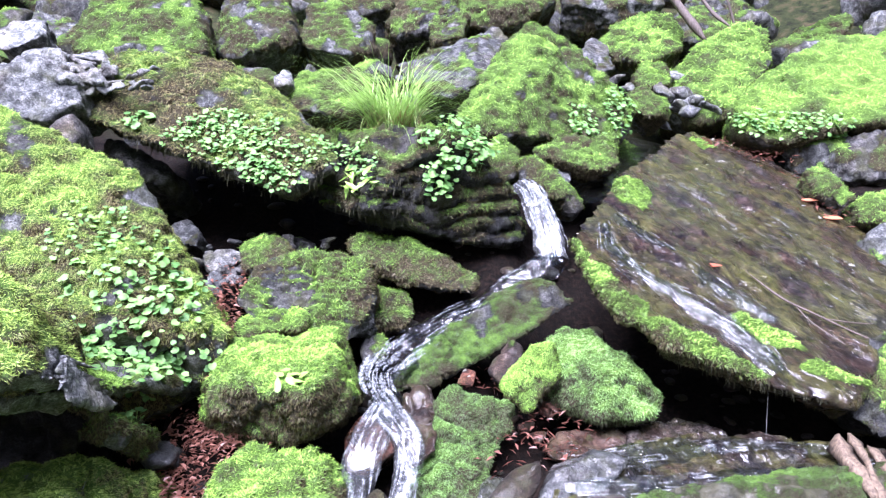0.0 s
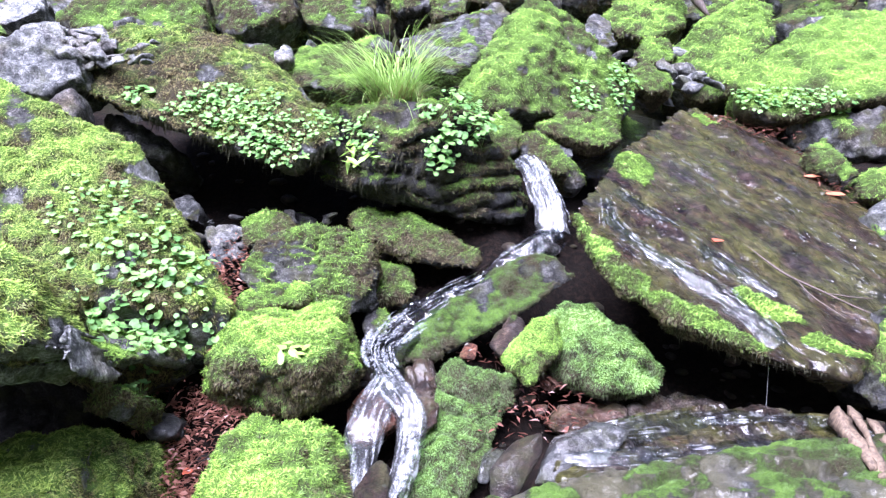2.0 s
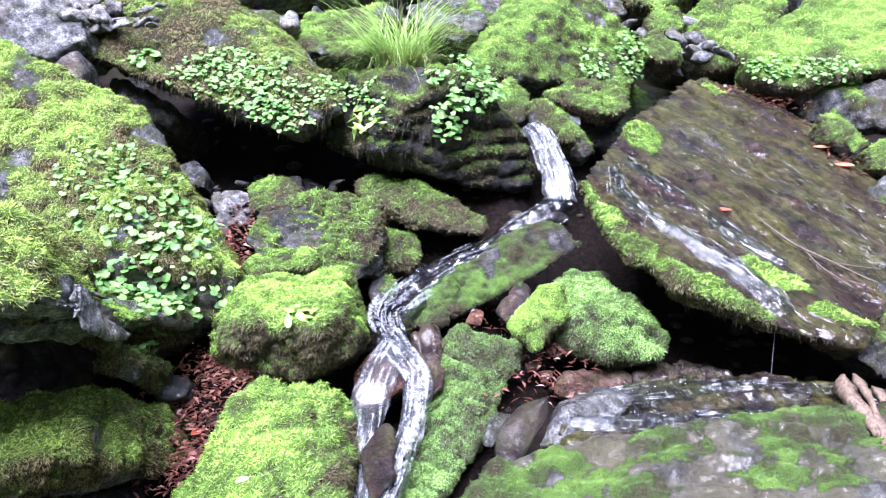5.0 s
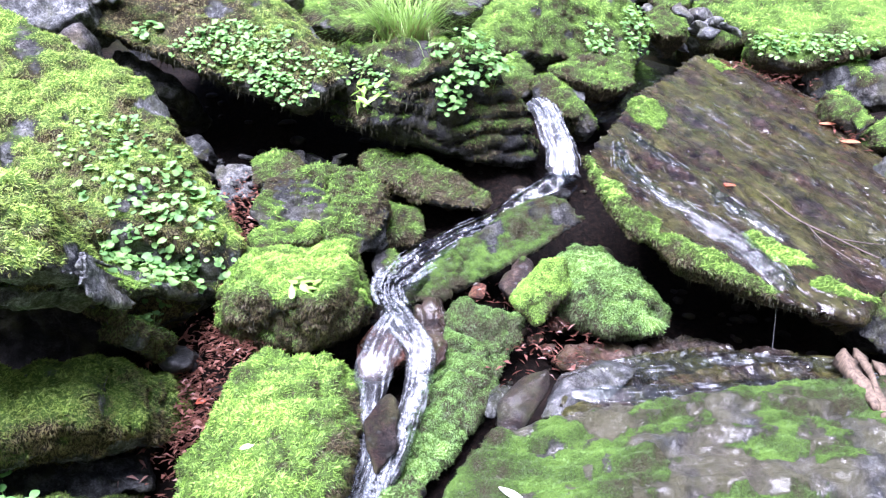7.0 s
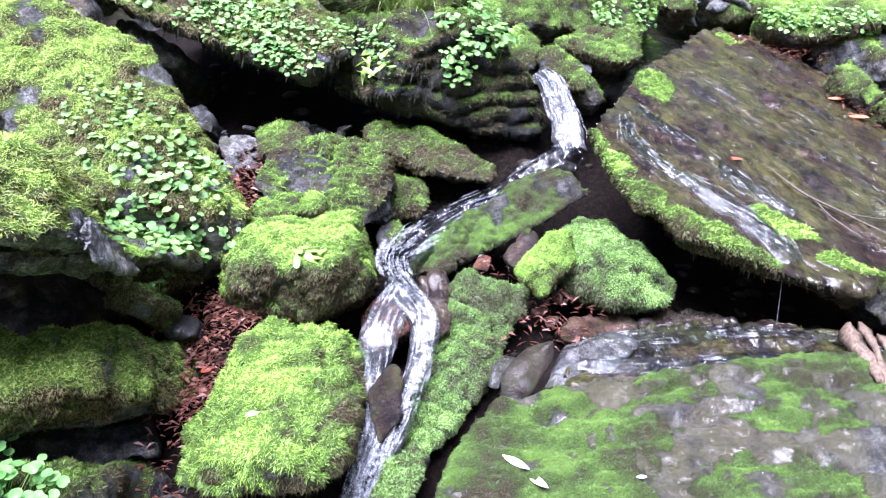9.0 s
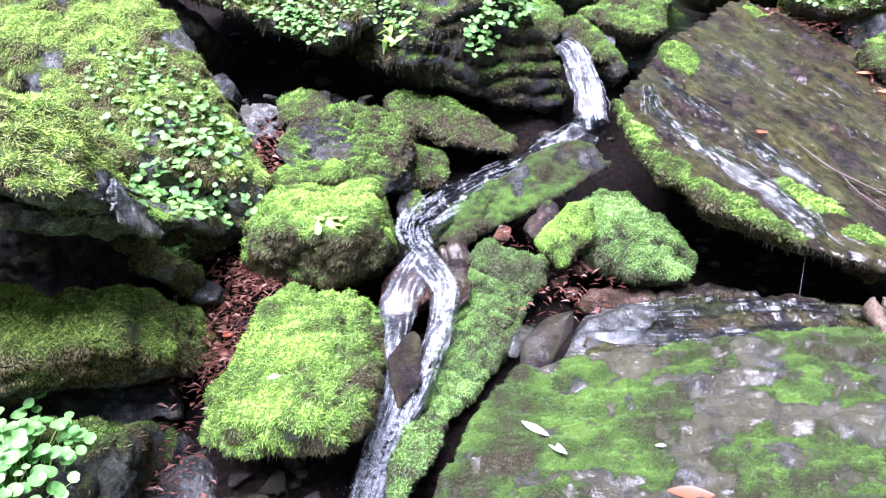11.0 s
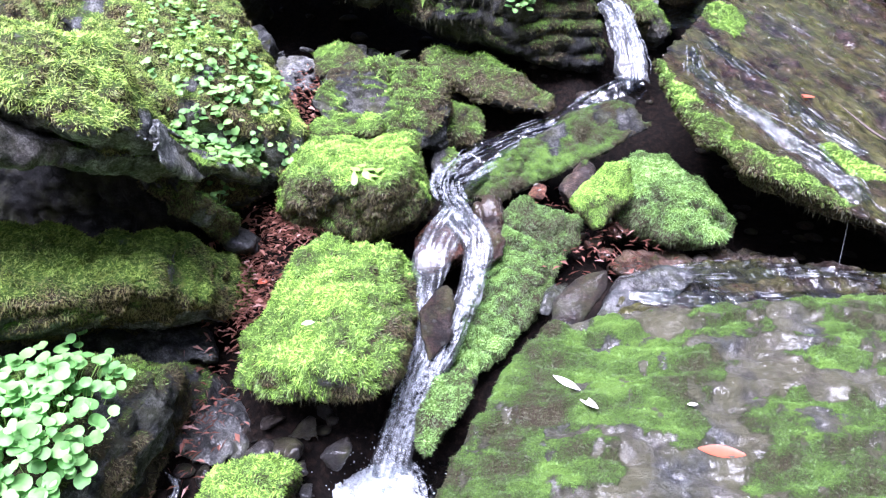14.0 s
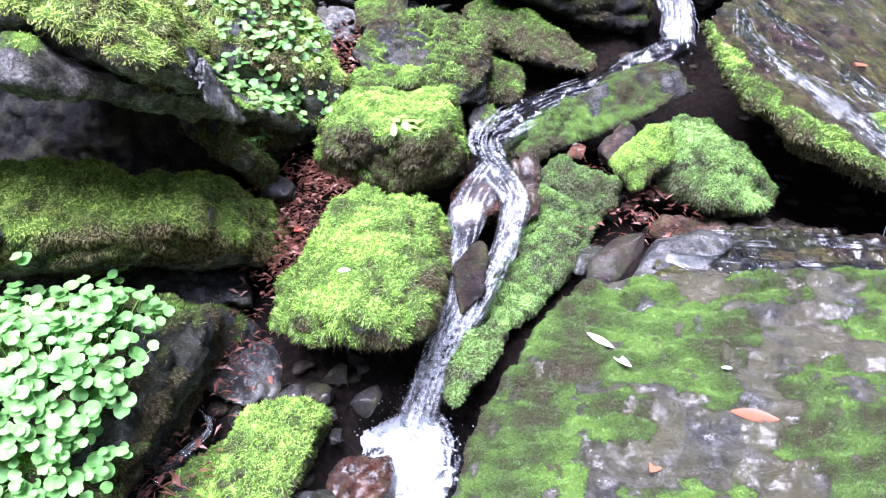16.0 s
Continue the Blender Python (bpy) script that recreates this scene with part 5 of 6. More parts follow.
side_run = [(-1.15, 1.78, -0.17, 0.02), (-1.05, 1.7, -0.2, 0.035), (-1.12, 1.6, -0.26, 0.04), (-1.2, 1.5, -0.32, 0.05)]
ob = water("water_side", [(side_run, 0.01, 0.008)], WATER_FILM, "thin trickle between dark stones")
strands(ob, side_run, 14, 0.005, (0.2, 0.6), 0.005, 308)
ledge = [(1.5, 2.34, 0.27, 0.06), (1.1, 2.27, 0.27, 0.12), (0.8, 2.24, 0.275, 0.12), (0.5, 2.22, 0.285, 0.1), (0.36, 2.24, 0.29, 0.05)]
upper = [(1.35, 2.44, 0.3, 0.05), (0.95, 2.44, 0.31, 0.12), (0.6, 2.38, 0.315, 0.12), (0.42, 2.34, 0.305, 0.05)]
ob = water("water_ledge", [(ledge, 0.0, 0.006), (upper, 0.0, 0.006)], WATER_FILM, "film of water rippling over a low ledge")
strands(ob, ledge, 26, 0.004, (0.02, 0.09), 0.004, 309)
strands(ob, upper, 16, 0.004, (0.02, 0.09), 0.004, 310)


def sheet(x, y):
    return -0.136 - 0.2346 * x + 0.3697 * y + 0.012


rill = [(x, y, sheet(x, y), w) for x, y, w in ((0.76, 3.5, 0.06), (0.74, 3.2, 0.14), (0.86, 3.0, 0.16), (1.02, 2.86, 0.18), (1.15, 2.7, 0.16), (1.22, 2.58, 0.1))]
rill_b = [(x, y, sheet(x, y), w) for x, y, w in ((0.84, 3.62, 0.05), (1.05, 3.3, 0.1), (1.22, 3.0, 0.14), (1.34, 2.9, 0.1))]
# this line has no sheet of water; it only carries painted white glints
glint_line = [(x, y, sheet(x, y), w) for x, y, w in ((1.2, 4.2, 0.2), (1.5, 3.7, 0.5), (1.75, 3.3, 0.5), (1.85, 3.05, 0.3))]
ob = water("water_rill", [(rill, 0.0, 0.004), (rill_b, 0.0, 0.004)], WATER_FILM, "thin sheet of water sliding over the slab, its glints painted as white strands")
# white strands painted on as the slab's glints and sky sheen
strands(ob, rill, 150, 0.007, (0.03, 0.08), 0.0, 311, wander=0.01)
strands(ob, rill_b, 70, 0.007, (0.03, 0.09), 0.0, 312, wander=0.01)
strands(ob, glint_line, 110, 0.006, (0.03, 0.06), 0.0, 313, wander=0.008)
drop = mesh_of("water_thread", np.array([(1.19 + 0.002 * math.cos(a), 2.6 + 0.002 * math.sin(a), z) for z in (0.47, 0.4, 0.33, 0.27, 0.22) for a in (0, 2.1, 4.2)]), np.array([[3 * k + j, 3 * k + (j + 1) % 3, 3 * k + 3 + (j + 1) % 3, 3 * k + 3 + j] for k in range(4) for j in range(3)]), WATER_FOAM)
tagged(new("water_thread", drop), "thin thread of water dripping from the slab", "water", kind="structure")

def foam_heap(parent, at, rx, ry, high, seed):
    """Churned white water: a lumpy mound that sinks under the pool at its ragged rim."""
    a, r = np.meshgrid(np.linspace(0, 2 * math.pi, 73)[:-1], np.linspace(0.02, 1, 34))
    u = np.stack([r.ravel() * np.cos(a.ravel()), r.ravel() * np.sin(a.ravel()), np.full(a.size, seed)], 1)
    rim = 1 + 0.45 * fbm(np.stack([np.cos(a.ravel()) * 1.6, np.sin(a.ravel()) * 1.6, np.full(a.size, seed)], 1), 3)
    x, y = u[:, 0] * rx * rim, u[:, 1] * ry * rim
    q = np.stack([x, y, np.full(a.size, seed)], 1)
    z = high * (1 - r.ravel() ** 2) - 0.035 * r.ravel() ** 4 + 0.05 * fbm(q * 14.0, 4, 0.6) * (1.1 - r.ravel())
    i = np.arange(33 * 72)
    j = i // 72 * 72 + (i + 1) % 72
    me = mesh_of("foam_heap", np.stack([x + at[0], y + at[1], z + at[2]], 1), np.stack([i, j, j + 72, i + 72], 1), FROTH)
    me.attributes.new("rim", "FLOAT", "POINT").data.foreach_set("value", r.ravel().astype(np.float32))
    return tagged(part("foam_heap", me, parent), "heap of dense white foam", kind="stuff")


foam_heap(splash, (-0.42, 1.86, -0.385), 0.2, 0.26, 0.05, 3.3)
foam_heap(splash, (-0.5, 1.99, -0.375), 0.16, 0.14, 0.045, 8.1)
foam_heap(splash, (-0.6, 1.93, -0.385), 0.13, 0.12, 0.03, 9.4)
foam_heap(splash, (-0.36, 1.72, -0.42), 0.1, 0.14, 0.04, 5.7)

# spray over the pool
g = np.random.default_rng(21)
u, f = sphere(1)
P, F = [], []
for k in range(420):
    a, h = g.uniform(0, 2 * math.pi), abs(g.normal(0, 0.06))
    rad = abs(g.normal(0.12, 0.08))
    at = np.array((-0.48 + rad * math.cos(a), 1.97 + 0.9 * rad * math.sin(a), -0.37 + h))
    P.append(u * g.uniform(0.001, 0.0035) + at)
    F.append(f + 12 * k)
tagged(new("spray", mesh_of("spray", np.concatenate(P), np.concatenate(F), FROTH)), "fine drops of spray over the pool", "spray", kind="stuff")

# ---- plants ----
ALL_P = np.concatenate([p for p, _ in SURFACE])
ALL_N = np.concatenate([q for _, q in SURFACE])


def leaf_mesh(name, mat, rim, cup, notch, point):
    """A small leaf with a cupped blade: a notch at the stalk, a point at the tip."""
    v = [(0, 0, -0.02)]
    for ring, r in ((0, 0.55), (1, 1.0)):
        for k in range(rim):
            a = 2 * math.pi * k / rim
            rr = r * (1 - notch * math.exp(-((abs(a - math.pi)) / 0.35) ** 2)) * (1 + point * math.exp(-((min(a, 2 * math.pi - a)) / 0.4) ** 2))
            v.append((0.5 * rr * math.cos(a), 0.5 * rr * math.sin(a), cup * r * r + 0.03 * math.sin(3 * a) * r - 0.05 * (abs(math.sin(a)) < 0.1)))
    f = [[0, 1 + k, 1 + (k + 1) % rim] for k in range(rim)]
    f += [[1 + k, 1 + rim + k, 1 + rim + (k + 1) % rim, 1 + (k + 1) % rim] for k in range(rim)]
    return mesh_of(name, np.array(v), f, mat)


LEAVES = [leaf_mesh("leaf", LEAF, 10, c, 0.45, p) for c, p in ((0.1, 0.12), (-0.1, 0.2), (0.04, 0.08))]
ROUND = [leaf_mesh("round_leaf", LEAF_ROUND, 12, c, 0.25, 0.0) for c in (0.1, -0.06, 0.14)]
LIME = [leaf_mesh("lime_leaf", LEAF_LIME, 10, c, 0.0, 0.9) for c in (0.05, -0.08)]


def plant(name, label, where, count, size, meshes, lift, seed, narrow=1.0, flat=0.9):
    """A creeping plant: leaves on short stalks over the rock inside the ellipsoids given as (x, y, z, rx, ry, rz)."""
    g = np.random.default_rng(seed)
    chosen, each = [], []
    for x, y, z, rx, ry, rz in where:
        q = (((ALL_P - (x, y, z)) / (rx, ry, rz)) ** 2).sum(1)
        near = np.flatnonzero((q < 1.4) & (ALL_N @ np.array((0, -0.6, 0.8)) > 0.15))
        ok = near[q[near] + 0.5 * fbm(ALL_P[near] * 7.0 + seed, 2) < 1] if len(near) else near
        chosen.append(ok)
        each.append(rx * max(ry, rz))
    root = empty(name, where[0][:3], label, "plant")
    base = np.array(where[0][:3])
    stalks = []
    share = np.array(each) / sum(each)
    for ok, part_of in zip(chosen, share):
        if len(ok) == 0:
            continue
        for k in g.choice(ok, int(count * part_of + 0.5)):
            n = ALL_N[k]
            foot = ALL_P[k] + g.normal(0, size * 0.35, 3) * (1, 1, 0.3)
            p = foot + n * g.uniform(0.25, 1.0) * lift + np.array((0, 0, 0.35 * lift * g.random()))
            z = n * 0.55 + np.array((0.05, -0.3, flat)) + g.normal(0, 0.3, 3)
            z /= np.linalg.norm(z)
            x = np.cross(z, g.normal(size=3))
            x /= np.linalg.norm(x)
            y = np.cross(z, x)
            s = size * g.uniform(0.6, 1.25)
            leaf = new("leaf", meshes[g.integers(len(meshes))])
            leaf.parent = root
            leaf.matrix_parent_inverse = Matrix.Identity(4)
            leaf.matrix_basis = Matrix(((x[0] * s, y[0] * s * narrow, z[0] * s, p[0] - base[0]), (x[1] * s, y[1] * s * narrow, z[1] * s, p[1] - base[1]), (x[2] * s, y[2] * s * narrow, z[2] * s, p[2] - base[2]), (0, 0, 0, 1)))
            stalks.append((foot - n * 0.01 - base, p - x * 0.3 * s - base, y * 0.0012))
    if stalks:
        v = np.array([q for a, b, w in stalks for q in (a - w, a + w, b + w, b - w)])
        f = (np.arange(len(stalks)) * 4)[:, None] + [0, 1, 2, 3]
        tagged(part("stalk_net", mesh_of("stalk_net", v, f, GRASS, False), root), kind="stuff")
    return root


plant("creeping_plant", "patch of glossy heart-shaped leaves on a mossy boulder", [(-1.15, 2.5, 0.88, 0.26, 0.3, 0.17), (-1.3, 2.5, 0.8, 0.22, 0.3, 0.08), (-1.05, 2.6, 0.8, 0.14, 0.3, 0.18)], 300, 0.031, LEAVES, 0.03, 31)
plant("creeping_plant", "crowded bright leaves low on a mossy boulder", [(-1.22, 2.5, 0.72, 0.24, 0.3, 0.13), (-1.0, 2.5, 0.66, 0.14, 0.3, 0.12), (-1.1, 2.5, 0.6, 0.12, 0.3, 0.1)], 260, 0.03, LEAVES, 0.03, 44)
plant("creeping_plant", "small sparse leaves scattered over a mossy boulder", [(-1.36, 2.75, 1.12, 0.16, 0.3, 0.14), (-1.2, 2.7, 1.02, 0.14, 0.3, 0.12)], 130, 0.024, LEAVES, 0.02, 32)
plant("creeping_plant", "mat of small green leaves over the overhanging boulder", [(-0.98, 3.6, 1.44, 0.2, 0.4, 0.16), (-0.86, 3.5, 1.28, 0.14, 0.35, 0.15), (-1.15, 3.7, 1.52, 0.16, 0.35, 0.07)], 300, 0.025, LEAVES, 0.025, 33)
plant("creeping_plant", "dense carpet of tiny leaves down the front of the overhanging boulder", [(-0.92, 3.5, 1.36, 0.2, 0.4, 0.16), (-0.8, 3.45, 1.22, 0.16, 0.35, 0.12), (-1.2, 3.65, 1.46, 0.2, 0.35, 0.1)], 300, 0.024, LEAVES, 0.025, 45)
plant("creeping_plant", "few small leaves at the end of the overhanging boulder", [(-1.52, 3.6, 1.56, 0.07, 0.3, 0.05)], 16, 0.04, LEAVES, 0.03, 34)
plant("creeping_plant", "pale leaves along the edge of the overhanging rock", [(-0.6, 3.5, 1.38, 0.14, 0.4, 0.09), (-0.42, 3.4, 1.33, 0.11, 0.3, 0.1)], 190, 0.024, LEAVES, 0.025, 35)
plant("leafy_shrub", "dense bush of dark green leaves on the layered rock", [(0.06, 3.45, 1.37, 0.17, 0.4, 0.13), (-0.03, 3.4, 1.25, 0.1, 0.35, 0.12), (0.16, 3.5, 1.33, 0.12, 0.3, 0.1)], 300, 0.033, LEAVES, 0.08, 36)
plant("lime_plant", "star of long lime-green leaves hanging from the rock", [(-0.4, 3.4, 1.22, 0.13, 0.3, 0.07)], 20, 0.06, LIME, 0.06, 37, 0.42, 0.5)
plant("creeping_plant", "patch of small leaves on the pyramid-shaped boulder", [(1.18, 5.0, 1.5, 0.14, 0.5, 0.2), (0.88, 4.6, 1.48, 0.13, 0.4, 0.1)], 220, 0.03, LEAVES, 0.04, 38)
plant("creeping_plant", "fringe of small leaves along a mossy boulder", [(2.2, 4.75, 1.4, 0.28, 0.5, 0.1), (2.05, 4.9, 1.42, 0.1, 0.4, 0.1), (2.5, 4.75, 1.38, 0.25, 0.4, 0.08)], 220, 0.03, LEAVES, 0.04, 39)
plant("round_leaf_plant", "thick cushion of bright round leaves over a rock", [(-1.25, 1.35, 0.3, 0.22, 0.28, 0.22), (-1.2, 1.2, 0.12, 0.2, 0.25, 0.26), (-1.24, 1.58, 0.28, 0.16, 0.16, 0.12)], 300, 0.038, ROUND, 0.07, 40)
plant("round_leaf_plant", "cushion of bright round leaves that spills down a rock", [(-1.5, 1.3, 0.3, 0.25, 0.35, 0.25), (-1.4, 1.15, 0.1, 0.22, 0.25, 0.3), (-1.22, 1.1, -0.05, 0.16, 0.22, 0.2)], 300, 0.038, ROUND, 0.07, 42)
plant("round_leaf_plant", "crowded cushion of small pale round leaves on a rock", [(-1.16, 1.42, 0.27, 0.16, 0.22, 0.14), (-1.38, 1.3, 0.22, 0.24, 0.3, 0.24), (-1.3, 1.15, 0.02, 0.22, 0.25, 0.3)], 300, 0.034, ROUND, 0.09, 43)
plant("seedling", "two pale seedlings on a mossy boulder", [(-0.6, 2.38, 0.68, 0.12, 0.1, 0.06)], 9, 0.04, LIME, 0.02, 41, 0.6)


def blades(name, at, label, count, length, spread, mats, seed):
    """A tuft of long arching grass blades."""
    g = np.random.default_rng(seed)
    root = empty(name, at, label, "grass")
    for part_name, mat, n, long in (("grass_clump", mats[0], count, length), ("straw_clump", mats[1], count // 3, length * 0.4)):
        V, F = [], []
        for k in range(n):
            a = g.uniform(0, 2 * math.pi)
            out = np.array((math.cos(a), 0.15 + math.sin(a) * 0.55, 0))
            L = long * g.uniform(0.55, 1.15)
            bend = g.uniform(0.9, 1.6) if part_name == "grass_clump" else g.uniform(1.0, 2.2)
            foot = out * g.uniform(0, spread) + np.array((g.normal(0, spread), g.normal(0, spread * 0.5), 0))
            side = np.array((-out[1], out[0], 0)) * g.uniform(0.0025, 0.0045)
            pos, ang = foot.copy(), radians(66) - abs(g.normal(0, 0.5))
            for s in range(9):
                w = side * (1 - (s / 8) ** 2)
                V += [pos - w, pos + w]
                step = L / 8
                pos = pos + (out * math.cos(ang) + np.array((0, 0, 1)) * math.sin(ang)) * step
                ang -= bend / 8 * (0.5 + s / 5)
            b = len(V) - 18
            F += [[b + 2 * s, b + 2 * s + 1, b + 2 * s + 3, b + 2 * s + 2] for s in range(8)]
        tagged(part(part_name, mesh_of(part_name, np.array(V), F, mat, False), root), kind="stuff")
    return root


blades("grass_tuft", (-0.26, 3.74, 1.48), "tuft of long arching bright green grass on the rock", 520, 0.66, 0.05, (GRASS, STRAW), 51)


def fern(at, turn, seed):
    g = np.random.default_rng(seed)
    root = empty("fern", at, "dark green fern drooping from the upper bank", "fern")
    for k in range(5):
        a = radians(turn) + g.normal(0, 0.6)
        out = np.array((math.cos(a), math.sin(a), 0))
        V, F = [], []
        pos, ang = np.zeros(3), 0.9
        for s in range(16):
            pos = pos + (out * math.cos(ang) + np.array((0, 0, 1)) * math.sin(ang)) * 0.03
            ang -= 0.1
            wing = 0.11 * math.sin(math.pi * (s + 2) / 18)
            for sign in (-1, 1):
                side = np.array((-out[1], out[0], -0.2)) * sign
                b = len(V)
                V += [pos, pos + side * wing * 0.5 + out * 0.013, pos + side * wing + out * 0.01 - (0, 0, 0.01), pos + side * wing * 0.5 - out * 0.008]
                F.append([b, b + 1, b + 2, b + 3])
        part("frond", mesh_of("frond", np.array(V), F, LEAF, False), root)
    return root


fern((3.1, 6.95, 2.5), 200, 61)
fern((2.95, 7.1, 2.55), 270, 62)
fern((3.5, 7.3, 2.6), 240, 63)


def hanging_moss(where, count, length, seed, label):
    """Threads of moss and fine roots that hang from the lower edges of rocks."""
    g = np.random.default_rng(seed)
    V, F = [], []
    for x, y, z, rx, ry, rz in where:
        q = (((ALL_P - (x, y, z)) / (rx, ry, rz)) ** 2).sum(1)
        ok = np.flatnonzero((q < 1) & (ALL_N[:, 2] < 0.05) & (ALL_N[:, 2] > -0.85) & (ALL_N[:, 1] < 0.1))
        if len(ok) == 0:
            continue
        for k in g.choice(ok, count):
            p = ALL_P[k] + g.normal(0, 0.004, 3)
            L = length * abs(g.normal(0.4, 0.5))
            s = np.array((g.uniform(0.0006, 0.0016), 0, 0))
            sway = g.normal(0, 0.15, 2) * L
            b = len(V)
            V += [p - s, p + s, p + (sway[0] * 0.4, sway[1] * 0.4 - 0.004, -L * 0.5) + s * 0.8, p + (sway[0], sway[1] - 0.004, -L)]
            F += [[b, b + 1, b + 2], [b, b + 2, b + 3]]
    tagged(new("hanging_moss", mesh_of("hanging_moss", np.array(V), F, ROOTS, False)), label, "moss", kind="stuff")


hanging_moss([(-1.3, 3.55, 1.4, 0.35, 0.4, 0.2), (-0.85, 3.5, 1.2, 0.4, 0.4, 0.16), (-0.4, 3.45, 1.15, 0.3, 0.3, 0.15)], 900, 0.045, 401, "threads of moss hanging from the overhanging rock")
hanging_moss([(-0.55, 1.85, 0.1, 0.3, 0.25, 0.15), (-0.6, 2.4, 0.45, 0.35, 0.3, 0.15), (-1.1, 1.75, 0.4, 0.4, 0.4, 0.15), (0.9, 2.55, 0.5, 0.5, 0.3, 0.12), (0.62, 2.75, 0.4, 0.3, 0.25, 0.15)], 600, 0.022, 402, "short threads of moss hanging from the rocks' edges")

# ---- small things ----
def ground_z(x, y):
    q = np.array([[x, y, 0.0]])
    return float((bed(q[:, 0], q[:, 1]) + 0.05 * fbm(q * 3.0, 4) + 0.018 * fbm(q * 14.0, 3))[0])


def loose_stones(label, group, centre, spread, count, sizes, tone, seed, slope=0.4, warm=0.1, wet=0.0):
    """Separate small angular stones strewn over a patch of the bank."""
    g = np.random.default_rng(seed)
    for k in range(count):
        x, y = centre[0] + g.uniform(-1, 1) * spread[0], centre[1] + g.uniform(-1, 1) * spread[1]
        s = g.uniform(*sizes)
        z = centre[2] + (y - centre[1]) * slope + s * 0.2
        c = g.normal(size=(8, 3))
        c = c / np.linalg.norm(c, axis=1)[:, None] * (s, s * g.uniform(0.6, 0.9), s * g.uniform(0.4, 0.75))
        c = c @ np.array(Euler((g.normal(0, 0.4), g.normal(0, 0.4), g.uniform(0, 6.28))).to_matrix())
        ob = stone((x, y, z), c, label, tone=tone * g.uniform(0.7, 1.2), warm=warm, wet=wet, round=26, chips=4, name="loose_stone", category="stone")
        tagged(ob, group=group)


loose_stones("pale angular stone lying on the bank", "pale stones on the bank", (-2.0, 3.95, 1.83), (0.42, 0.32), 34, (0.05, 0.14), 1.3, 71, 0.35)
loose_stones("pale angular stone lying on the overhanging boulder", "stones on the overhang", (-1.6, 3.75, 1.76), (0.2, 0.1), 18, (0.03, 0.08), 1.4, 72, 0.5)
loose_stones("thin blue-grey slate among boulders", "slates among boulders", (1.75, 5.9, 1.62), (0.3, 0.45), 22, (0.08, 0.2), 0.9, 73, 0.45)
loose_stones("dark wet stone under the overhang", "stones under the overhang", (-0.95, 3.5, 0.84), (0.35, 0.25), 26, (0.03, 0.09), 0.55, 74, 0.3)
loose_stones("grey stone by the trickle", "stones by the trickle", (-0.6, 5.6, 1.72), (0.5, 0.5), 14, (0.06, 0.16), 0.8, 75, 0.4)

loose_stones("black wet stone beside the pool", "wet stones by the pool", (-0.78, 1.75, -0.26), (0.22, 0.3), 26, (0.04, 0.11), 0.2, 77, 0.45, 0.5, 0.8)
loose_stones("dark red-brown stone behind the ridge", "stones behind the ridge", (0.42, 3.1, 0.4), (0.22, 0.2), 16, (0.03, 0.08), 0.3, 79, 0.3, 0.9, 0.5)
loose_stones("dark wet stone in the stream bed", "wet stones in the bed", (0.3, 2.75, 0.26), (0.2, 0.2), 22, (0.03, 0.07), 0.5, 78, 0.3, 0.9, 0.8)

# smaller mossy rocks that fill the upper bank
g = np.random.default_rng(76)
for row in range(8):
    for col in range(11):
        x, y = -5.0 + col * 1.02 + g.uniform(-0.3, 0.3), 5.6 + row * 0.72 + g.uniform(-0.25, 0.25)
        s = g.uniform(0.36, 0.62)
        c = g.normal(size=(10, 3))
        c = c / np.linalg.norm(c, axis=1)[:, None] * (s * 1.2, s, s * 0.8)
        ob = stone((x, y, ground_z(x, y) + 0.12), c, "dark mossy rock wedged into the upper bank", moss=g.uniform(0.2, 0.65), tone=g.uniform(0.35, 0.75), round=16, name="mossy_rock")
        tagged(ob, group="rocks of the upper bank")

# pebbles and leaf litter over the bed
g = np.random.default_rng(81)
u, f = sphere(2)
P, F = [], []
for k in range(600):
    x, y = g.uniform(-1.6, 1.9), g.uniform(1.3, 5.2)
    s = g.uniform(0.01, 0.045) * (1 + (g.random() < 0.1))
    sc = np.array((1, g.uniform(0.6, 0.9), g.uniform(0.35, 0.6))) * s
    a = g.uniform(0, 6.28)
    v = u * sc * (1 + 0.25 * pnoise(u * 1.7 + 9.1 * k))[:, None]
    v = np.stack([v[:, 0] * math.cos(a) - v[:, 1] * math.sin(a), v[:, 0] * math.sin(a) + v[:, 1] * math.cos(a), v[:, 2]], 1)
    P.append(v + (x, y, ground_z(x, y) + s * 0.2))
    F.append(f + len(u) * k)
tagged(new("pebbles", mesh_of("pebbles", np.concatenate(P), np.concatenate(F), rock_material(0.2, 0.7, 0.5))), "wet brown and grey pebbles on the stream bed", "pebbles", kind="stuff")


